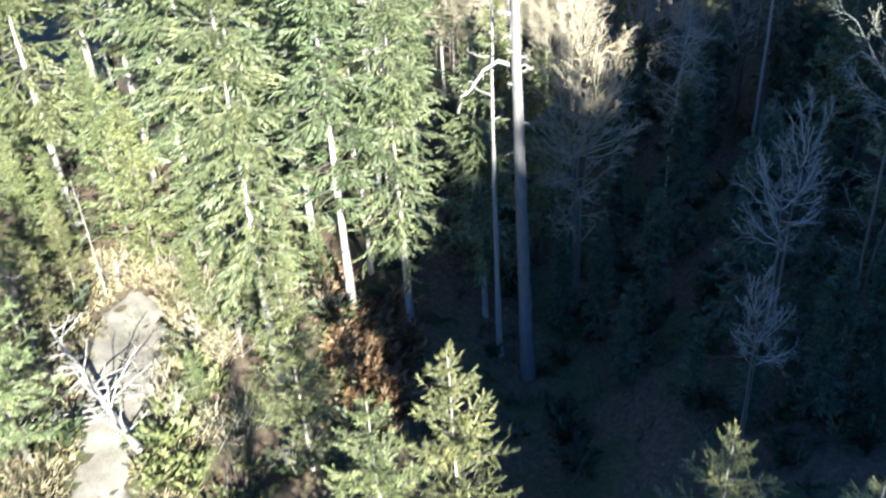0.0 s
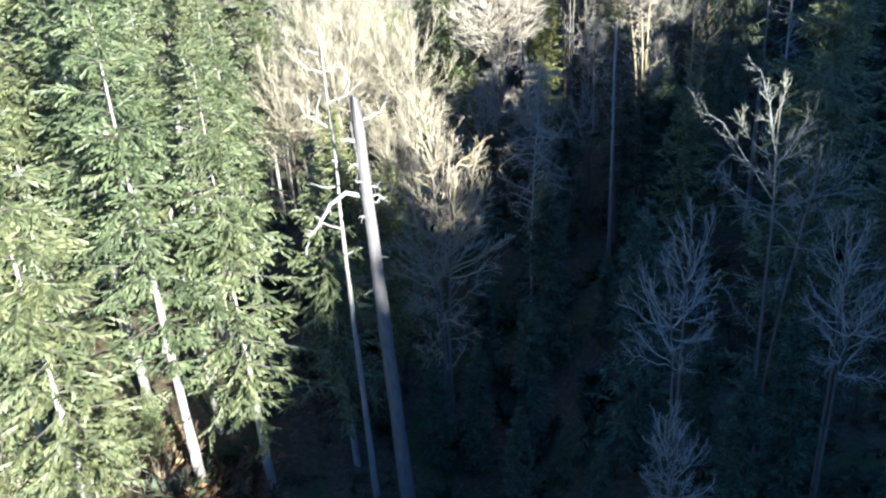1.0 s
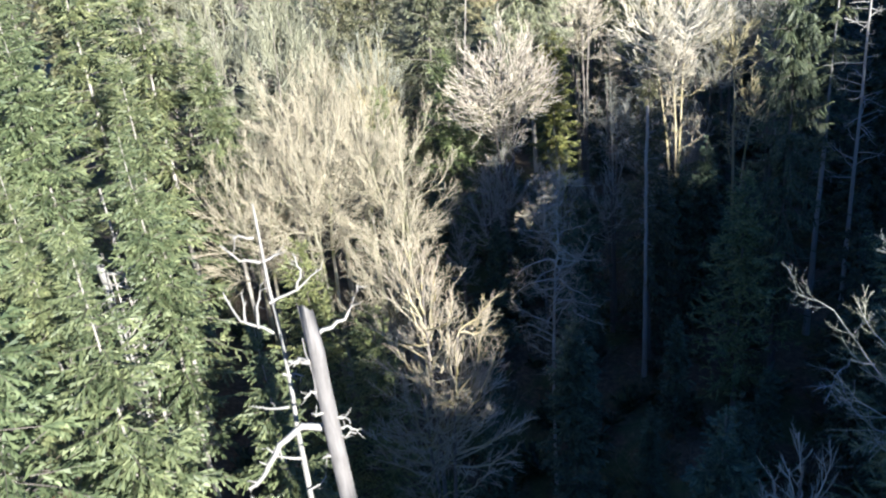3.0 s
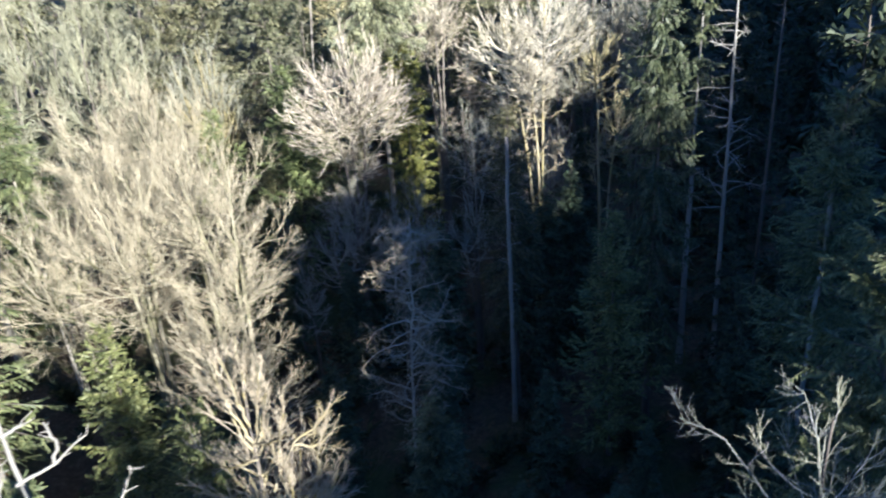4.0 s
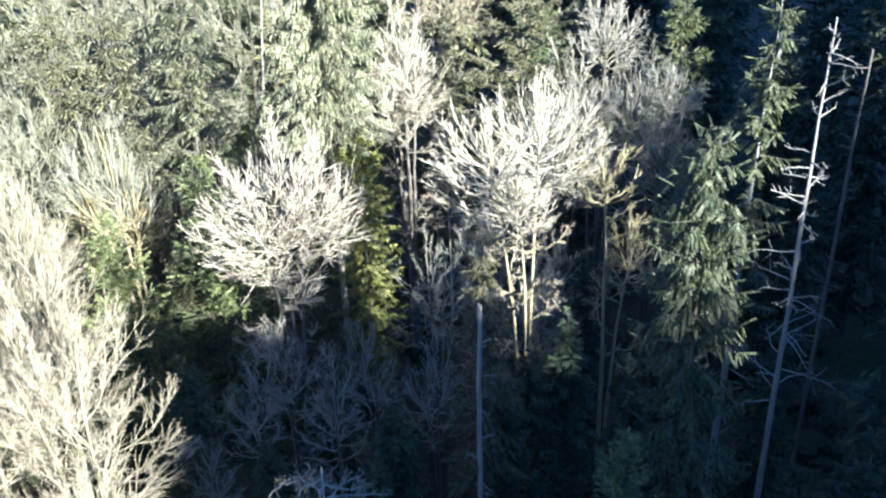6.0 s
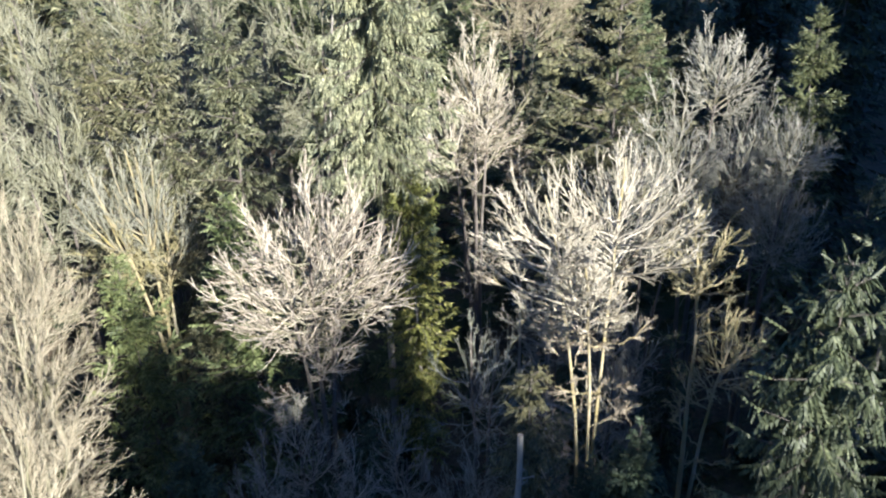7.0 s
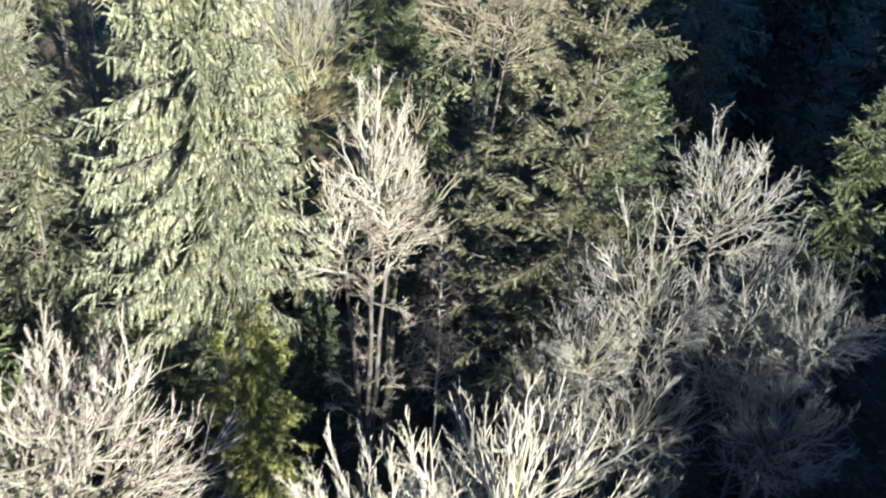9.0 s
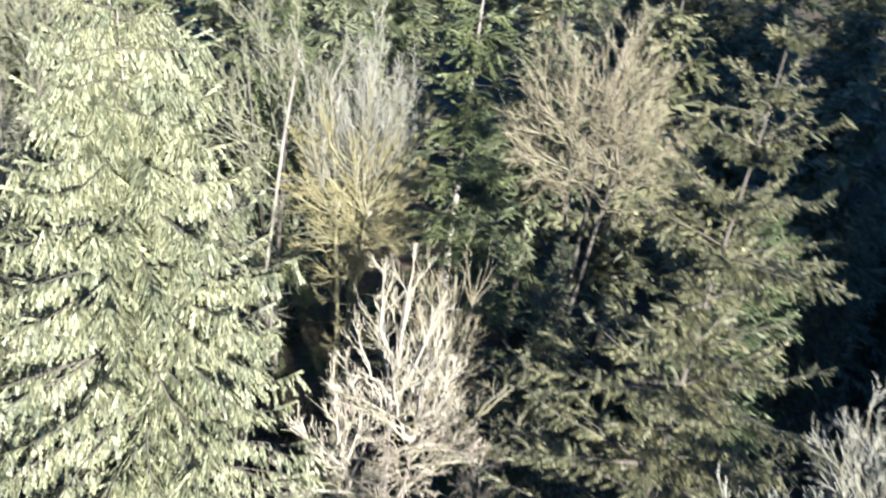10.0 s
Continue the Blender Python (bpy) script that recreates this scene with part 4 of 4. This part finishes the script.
# cedars and firs of the far bank
CEDAR = conifer("cedar_tree", 61, tall(21.25, 71.1, 33.4), 0.55, 3.45, LEAF_CEDAR, BARK_FIR, 260, 54, 0.62, 0.42, 1.6, r0=0.2, tip_up=0.6, gap=0.04, top_power=0.55, wide=0.36, tilt=0.9, whorls=24, steps=6)
put(CEDAR, 21.25, 71.1, "tall cedar with drooping pale olive sprays", "tree", "cedars")
DROOP = conifer("drooping_fir", 62, 22.7, 0.2, 2.3, LEAF_DROOP, BARK_DARK, 190, 18, 0.62, 0.5, 1.7, r0=0.2, tip_up=0.8, top_power=0.42, wide=0.6, tilt=1.0, whorls=26)
put(DROOP, 27.0, 51.0, "grey-green drooping fir half in shade", "tree", "firs on the shaded side", 0, 0.975)
NARROW = conifer("fir_tree", 66, tall(31.6, 54.6, 31.0), 0.45, 1.6, LEAF_SPRUCE, BARK_DEAD, 64, 12, 0.55, 0.4, 0.9, r0=0.19, tip_up=0.5, gap=0.5, dead=16, top_power=0.6)
put(NARROW, 31.6, 54.6, "narrow fir with sparse short boughs beside a dead one", "tree", "firs on the shaded side")
SPRUCE = conifer("fir_tree", 63, 27.0, 0.3, 4.6, LEAF_TAN, BARK_DARK, 220, 44, 0.42, 0.05, 0.25, r0=0.22, tip_up=0.2, template=FINE, top_power=0.62, tilt=0.35, whorls=17, steps=4, wide=1.0, gap=0.12)
put(SPRUCE, 32.0, 72.8, "dense dark green fir with level boughs", "tree", "firs on the shaded side")
SPRUCE_B = conifer("fir_tree", 67, 26.0, 0.12, 3.9, LEAF_TAN, BARK_DARK, 170, 12, 0.85, 0.2, 0.3, r0=0.2, tip_up=0.4, template=MEDIUM, top_power=0.7, tilt=0.5, whorls=28, steps=2, wide=0.7)
put(SPRUCE_B, 30.8, 80.5, "olive green fir with level boughs", "tree", "firs on the shaded side", 40, 0.66)
OLIVE_FIR = conifer("fir_tree", 70, 22.0, 0.2, 3.9, LEAF_OLIVE, BARK_DARK, 170, 20, 0.62, 0.25, 0.7, r0=0.2, tip_up=0.5, template=MEDIUM, top_power=0.55, tilt=0.6, whorls=24, steps=3, wide=0.7)
put(OLIVE_FIR, 15.6, 76.4, "olive-brown fir with drooping boughs", "tree", "firs of the woods")
GREEN_FIR = conifer("fir_tree", 69, 24.0, 0.2, 3.6, LEAF_FIR, BARK_DARK, 190, 15, 0.75, 0.1, 0.25, r0=0.2, tip_up=0.4, template=FINE, top_power=0.65, tilt=0.5, whorls=24, steps=3, wide=0.7)
put(GREEN_FIR, 28.6, 85.6, "green fir with level boughs catching the sun", "tree", "firs on the shaded side", 40, 0.8)
IVY = conifer("ivy_tree", 64, tall(22.4, 71.6, 22.8), 0.12, 2.0, LEAF_IVY, BARK_FIR, 230, 20, 0.42, 0.3, 0.6, r0=0.2, top_power=0.35, dead=0, tilt=1.3)
put(IVY, 22.3, 69.8, "dead trunk wrapped in yellow-green ivy", "tree")
for i, (x, y, s, ob) in enumerate([
        (36.6, 80.8, 1.0, GREEN_FIR), (42.4, 73.4, 1.03, GREEN_FIR), (39.6, 84.5, 0.86, GREEN_FIR), (9.8, 79.6, 0.95, OLIVE_FIR), (12.6, 78.4, 0.98, OLIVE_FIR), (43.5, 87.0, 1.0, SPRUCE_B),
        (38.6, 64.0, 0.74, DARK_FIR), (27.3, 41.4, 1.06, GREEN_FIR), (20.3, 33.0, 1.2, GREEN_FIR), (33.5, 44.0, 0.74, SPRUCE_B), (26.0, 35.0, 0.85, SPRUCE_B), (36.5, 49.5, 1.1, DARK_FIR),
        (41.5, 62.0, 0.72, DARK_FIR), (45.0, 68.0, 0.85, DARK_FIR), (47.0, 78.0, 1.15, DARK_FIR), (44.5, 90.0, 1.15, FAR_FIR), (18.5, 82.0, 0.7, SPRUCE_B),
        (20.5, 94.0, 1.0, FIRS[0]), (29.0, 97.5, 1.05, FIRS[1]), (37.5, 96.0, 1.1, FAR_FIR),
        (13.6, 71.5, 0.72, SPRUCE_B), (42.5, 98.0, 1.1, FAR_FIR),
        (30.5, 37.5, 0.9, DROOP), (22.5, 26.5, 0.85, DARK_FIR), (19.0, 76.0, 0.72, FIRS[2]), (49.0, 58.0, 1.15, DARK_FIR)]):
    again(ob, x, y, 131.0 * i, s)
DPOLE = dead_pole("dead_fir", 34, tall(31.4, 51.6, 30.4), 0.15, 0.025, 52, 2.0, BARK_DEAD, (-0.25, 0.3), 0.45, 0.1)
put(DPOLE, 31.4, 51.6, "bleached dead fir with many bare side branches", "dead tree")
GPOLE = dead_pole("dead_fir", 38, tall(37.5, 56.0, 27.0), 0.11, 0.05, 18, 1.2, BARK_DARK, (1.9, 1.8), 0.4, 0.1)
put(GPOLE, 37.5, 56.0, "leaning grey dead fir in shade", "dead tree")
RPOLE = dead_pole("leaning_trunk", 35, tall(25.1, 39.5, 24.5), 0.11, 0.06, 16, 0.9, BARK_GREY, (2.0, 2.1), 0.4)
put(RPOLE, 25.1, 39.5, "leaning bare grey trunk in the shade", "dead tree")

again(RMAP, 22.3, 60.6, 60, 0.86, "small leafless maple with pale mauve branches")
PALE_POLE = dead_pole("leaning_trunk", 39, tall(19.8, 87.6, 26.2), 0.09, 0.05, 10, 0.8, BARK_FIR, (2.1, 0.2), 0.5)
put(PALE_POLE, 19.8, 87.6, "slender leaning pale trunk in the sun", "dead tree")

# limbs that stand out of their crowns
rng = np.random.default_rng(153)
for pts in ([(14.6, 50.2, 18.6), (14.75, 50.4, 19.9), (14.82, 50.5, 21.1)], [(14.82, 50.5, 20.9), (14.45, 50.5, 20.95), (14.05, 50.5, 20.65)], [(14.8, 50.5, 20.8), (15.05, 50.5, 21.0), (15.15, 50.5, 21.35)]):
    limb_on(TWISTED, rng, "limb", pts, 0.034, 0.016, BARK_PALE, TWISTED.matrix_world.translation, 2)
rng = np.random.default_rng(141)
for pts in ([(7.9, 42.4, 17.6), (8.7, 42.2, 19.3), (9.3, 42.05, 19.75), (9.85, 42.0, 20.25)], [(8.7, 42.2, 19.2), (9.2, 41.9, 19.2), (9.75, 41.8, 19.5)],
            [(7.9, 42.6, 15.0), (8.8, 43.2, 16.4), (9.56, 43.6, 17.0)], [(8.6, 43.0, 16.1), (9.2, 43.0, 16.2), (9.5, 42.9, 16.6)]):
    limb_on(MAPLE, rng, "limb", pts, 0.05, 0.018, BARK_MOSSY, MAPLE.matrix_world.translation, 9, True)
rng = np.random.default_rng(144)
for pts in ([(18.1, 31.9, 20.2), (17.4, 32.8, 21.6), (16.8, 33.6, 22.8), (16.1, 34.3, 23.2)], [(17.5, 32.7, 21.5), (16.7, 32.6, 21.9), (16.2, 32.5, 21.6), (15.9, 32.4, 20.9)],
            [(18.0, 31.8, 22.0), (17.5, 31.7, 24.0), (17.02, 31.84, 25.2)]):
    limb_on(RMAP, rng, "limb", pts, 0.028, 0.011, BARK_GREY, RMAP.matrix_world.translation, 10, True)

rng = np.random.default_rng(155)
for pts in ([(26.2, 74.1, 20.0), (27.2, 74.2, 21.6), (28.0, 74.3, 23.0), (28.8, 74.3, 24.3)], [(28.0, 74.3, 22.9), (28.8, 74.8, 23.3), (29.4, 75.5, 23.5)],
            [(27.3, 74.2, 21.7), (28.3, 74.0, 22.2), (29.0, 73.8, 22.9)], [(26.1, 74.0, 19.6), (25.0, 73.6, 21.0), (24.2, 73.4, 21.6)]):
    limb_on(ALDER2, rng, "limb", pts, 0.04, 0.014, BARK_ALDER, ALDER2.matrix_world.translation, 16, True)

# the woods behind
rng = np.random.default_rng(5)
BACK = [FAR_FIR] * 7 + [FIRS[0], FIRS[3]]
for i in range(15):
    for j in range(5):
        x = -46 + i * 9.0 + rng.uniform(-3, 3)
        y = 102 + j * 10 + rng.uniform(-3, 3)
        again(BACK[rng.integers(len(BACK))], x, y, rng.uniform(0, 360), rng.uniform(0.95, 1.2))

# firs on the unseen ridge that is added to shade the dell
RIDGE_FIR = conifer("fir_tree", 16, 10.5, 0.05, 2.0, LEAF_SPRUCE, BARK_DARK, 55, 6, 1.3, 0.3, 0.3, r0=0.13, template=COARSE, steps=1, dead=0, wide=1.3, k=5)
put(RIDGE_FIR, 40.0, -60.0, "dark green fir on the unseen ridge added for shade", "tree", "firs of the ridge")
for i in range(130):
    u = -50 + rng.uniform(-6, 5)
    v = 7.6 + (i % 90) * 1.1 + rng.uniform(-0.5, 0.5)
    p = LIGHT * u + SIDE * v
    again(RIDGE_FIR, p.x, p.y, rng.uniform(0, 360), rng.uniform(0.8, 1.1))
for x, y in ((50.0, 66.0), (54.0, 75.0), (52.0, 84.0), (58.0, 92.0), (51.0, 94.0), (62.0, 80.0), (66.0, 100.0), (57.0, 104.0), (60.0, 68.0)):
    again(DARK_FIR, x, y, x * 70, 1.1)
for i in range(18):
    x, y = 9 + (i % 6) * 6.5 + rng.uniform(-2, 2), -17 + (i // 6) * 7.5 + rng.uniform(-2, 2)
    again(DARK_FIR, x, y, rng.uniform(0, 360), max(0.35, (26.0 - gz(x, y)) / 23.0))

# ---- undergrowth, litter, the clearing ----
TRACK = [(-12.9, 18.0, 1.2), (-13.6, 23.5, 1.15), (-14.1, 27.0, 1.1), (-14.8, 31.0, 1.8), (-15.2, 34.5, 1.9), (-15.7, 37.0, 1.2), (-15.9, 38.0, 0.4)]


def on_track(x, y, extra=0.3):
    ty = [p[1] for p in TRACK]
    return ty[0] - 2 < y < ty[-1] and abs(x - np.interp(y, ty, [p[0] for p in TRACK])) < np.interp(y, ty, [p[2] for p in TRACK]) + extra


def dirt_track():
    rng = np.random.default_rng(70)
    ys = np.linspace(TRACK[0][1], TRACK[-1][1], 70)
    cx, w = np.interp(ys, [p[1] for p in TRACK], [p[0] for p in TRACK]), np.interp(ys, [p[1] for p in TRACK], [p[2] for p in TRACK])
    cols = np.linspace(-1, 1, 11)
    X = cx[:, None] + cols[None] * w[:, None] * (1 + 0.18 * rng.normal(size=(len(ys), 11)) * (np.abs(cols[None]) > 0.7))
    Y = np.repeat(ys[:, None], 11, 1)
    Z = ground_z(X, Y) + 0.16 * (1 - cols[None] ** 8) - 0.05 - 0.03 * np.exp(-((np.abs(cols[None]) - 0.5) / 0.15) ** 2)
    i = np.arange(X.size).reshape(X.shape)
    Q = np.stack([i[:-1, :-1], i[:-1, 1:], i[1:, 1:], i[1:, :-1]], -1).reshape(-1, 4)
    me = mesh_from("dirt_track", np.stack([X, Y, Z], -1).reshape(-1, 3), Q)
    m, nt, nodes, links, bs = shader("pale_dirt")
    a, b = noise_tex(nt, 0.8, 6.0), noise_tex(nt, 14.0, 5.0)
    col = ramp(nt, a, [(0.32, (0.11, 0.095, 0.065)), (0.5, (0.22, 0.195, 0.15)), (0.68, (0.36, 0.33, 0.27))])
    links.new(mix(nt, 0.35, col, ramp(nt, b, [(0.35, (0.14, 0.12, 0.09)), (0.65, (0.36, 0.33, 0.28))])), bs.inputs["Base Color"])
    bs.inputs["Roughness"].default_value = 0.95
    bump(nt, bs, b, 0.5, 0.03)
    me.materials.append(m)
    tagged(new("road", me), "narrow pale dirt track through a clearing", "dirt road", kind="structure")


dirt_track()


def scatter(seed, n, x0, x1, y0, y1, keep):
    rng = np.random.default_rng(seed)
    x, y = rng.uniform(x0, x1, n), rng.uniform(y0, y1, n)
    ok = np.array([keep(a, b) for a, b in zip(x, y)])
    return rng, np.stack([x[ok], y[ok], ground_z(x[ok], y[ok])], 1)


def brush(name, seed, n, box, keep, tall, stems, material, label):
    """Bare bushes: bundles of thin upright stems with side twigs."""
    rng, C = scatter(seed, n, *box, keep)
    h = tall * rng.uniform(0.5, 1.4, len(C))
    S = np.repeat(C, stems, 0) + np.concatenate([0.35 * rng.normal(size=(len(C) * stems, 2)), np.full((len(C) * stems, 1), -0.05)], 1)
    D = np.concatenate([0.55 * rng.normal(size=(len(S), 2)), np.ones((len(S), 1))], 1)
    L = np.repeat(h, stems) * rng.uniform(0.5, 1.1, len(S))
    P = grow(rng, S, D, L, 3, 0.2, 0.16)
    s2, d2, t2 = spawn(rng, P, 4, 0.25, 1.0, 38.0)
    l2 = np.repeat(L, 4) * 0.4 * rng.uniform(0.5, 1.2, len(t2))
    P2 = grow(rng, s2, d2, l2, 1, 0.1, 0.1)
    v, q = joined([tubes(P, taper(np.full(len(L), 0.014), np.full(len(L), 0.006), 4), 3),
                   tubes(P2, taper(np.full(len(l2), 0.008), np.full(len(l2), 0.004), 2), 3)])
    me = mesh_from(name, v, q)
    me.materials.append(material)
    tagged(new(name, me), label, "shrubs", kind="stuff")


def leafy(name, seed, n, box, keep, tall, sprays_each, material, label, rise=0.7, category="ground plants", wide=1.0):
    """Low clumps of leafy fronds."""
    rng, C = scatter(seed, n, *box, keep)
    S = np.repeat(C, sprays_each, 0)
    S[:, :2] += 0.12 * rng.normal(size=(len(S), 2))
    a = rng.uniform(0, 6.28, len(S))
    D = np.stack([np.cos(a), np.sin(a), rise * rng.uniform(0.3, 1.6, len(S))], 1)
    L = tall * rng.uniform(0.6, 1.3, len(S)) * np.repeat(rng.uniform(0.6, 1.3, len(C)), sprays_each)
    v, t = sprays(S, D, np.array([0, 0, 1.0]) + 0.5 * rng.normal(size=D.shape), L, wide * rng.uniform(0.7, 1.2, len(S)), MEDIUM)
    me = mesh_from(name, v, None, t, False)
    me.materials.append(material)
    tagged(new(name, me), label, category, kind="stuff")


def anywhere(x, y):
    return not on_track(x, y)


def lit_bank(x, y):
    return not on_track(x, y) and math.hypot((x + 3.6) / 2.2, (y - 34.5) / 5.0) < 1


def rust_bank(x, y):
    return abs(x + 4.9 + 0.22 * (y - 36.0)) < 1.0


def verge(x, y):
    return not on_track(x, y, 0.05) and abs(x + 14.5) < 4.5


brush("undergrowth_brush", 71, 280, (-30, 48, 12, 100), anywhere, 2.6, 14, TWIG_DIM, "tangle of bare brown bushes on the forest floor, darkened for the shade")
brush("clearing_brush", 72, 24, (-19, -6, 20, 40), anywhere, 1.8, 14, TWIG_PALE, "dry pale bushes along the dirt track")
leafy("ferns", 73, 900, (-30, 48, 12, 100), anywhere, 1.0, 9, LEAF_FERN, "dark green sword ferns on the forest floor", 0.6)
leafy("evergreen_shrubs", 74, 420, (-30, 48, 14, 100), anywhere, 1.2, 26, LEAF_SHADE, "evergreen shrubs under the trees, darkened for the shade", 1.1)
leafy("bracken", 75, 260, (-8, 0, 29, 43), lit_bank, 1.1, 10, LEAF_BRACKEN, "rust-brown dead bracken on a bank", 0.8)
leafy("bank_bracken", 79, 280, (-8, -2, 30, 42), rust_bank, 0.95, 9, LEAF_RUST, "rust-coloured bracken along a sunlit bank", 1.1)
leafy("dead_bracken", 76, 30, (0.5, 4.5, 43.0, 46.5), anywhere, 0.9, 14, LEAF_BRACKEN, "patch of rust-brown dead bracken", 0.8)
leafy("dry_grass", 77, 900, (-19.5, -9.5, 18, 41), verge, 0.55, 12, LEAF_GRASS, "dry straw-coloured grass beside the track", 1.2, wide=0.3)
leafy("clearing_shrubs", 81, 42, (-12.5, -8, 20, 40), anywhere, 1.0, 24, LEAF_YOUNG, "green leafy shrubs in the clearing", 1.3)


def rut_strip(x, y):
    c = np.interp(y, [p[1] for p in TRACK], [p[0] for p in TRACK])
    return abs(x - c) < 0.3 or 1.0 < abs(x - c) < 1.9


leafy("track_grass", 80, 520, (-19.0, -10.5, 18, 42), rut_strip, 0.3, 9, LEAF_GRASS, "short dry grass along the ruts of the track", 1.0, wide=0.3)
leafy("fallen_leaves", 78, 5000, (-25, 45, 14, 80), anywhere, 0.22, 2, LEAF_LITTER, "scattered dead leaves on the ground", 0.15, wide=2.0)
FALLEN = dead_pole("fallen_tree", 36, 8.4, 0.16, 0.06, 44, 2.6, BARK_DEAD, (0, 0), 0.08, 0.1, 0.05)
tagged(FALLEN, "bleached fallen dead tree with bare branches", "dead tree")
FALLEN.matrix_world = pose(-12.6, 26.4, gz(-12.6, 26.4) + 0.5, -78, 0, 40)
# unseen fir, added to cast the shadow band across the clearing
again(BUSHY, -3.4, 11.5, 150, tall(-3.4, 11.5, 20.6) / 13.6, "unseen bushy young fir that shades a band of the clearing")
again(BUSHY, -11.0, 30.0, 250, 0.3)
young(15.2, 70.6, 22.4, 40, "green young fir among bare alders", BUSHY)
young(10.8, 69.6, 20.9, 90, "green young fir among bare alders", BUSHY)
for x, y, top in ((-12.0, 35.6, 13.6), (-9.6, 35.8, 14.0), (-13.2, 41.0, 15.5), (-8.6, 40.6, 13.0), (-20.0, 41.0, 16.5), (-10.4, 43.0, 15.0), (-6.6, 39.8, 12.0), (-15.2, 40.2, 19.5), (-17.4, 42.6, 21.0)):
    young(x, y, top, x * 61, "young green fir under taller firs", BUSHY)
for x, y, top in ((-18.3, 29.2, 16.5), (-18.0, 33.0, 15.5), (-20.4, 34.5, 18.0), (-18.4, 37.0, 15.5), (-16.6, 27.6, 13.0)):
    young(x, y, top, x * 77, "pale green young fir at the clearing")
for x, y, s in ((-22.5, 43.0, 0.8), (-24.5, 39.5, 0.75), (-20.5, 38.8, 0.6), (-27.0, 43.0, 0.9)):
    again(BUSHY, x, y, x * 40, s / 0.8)
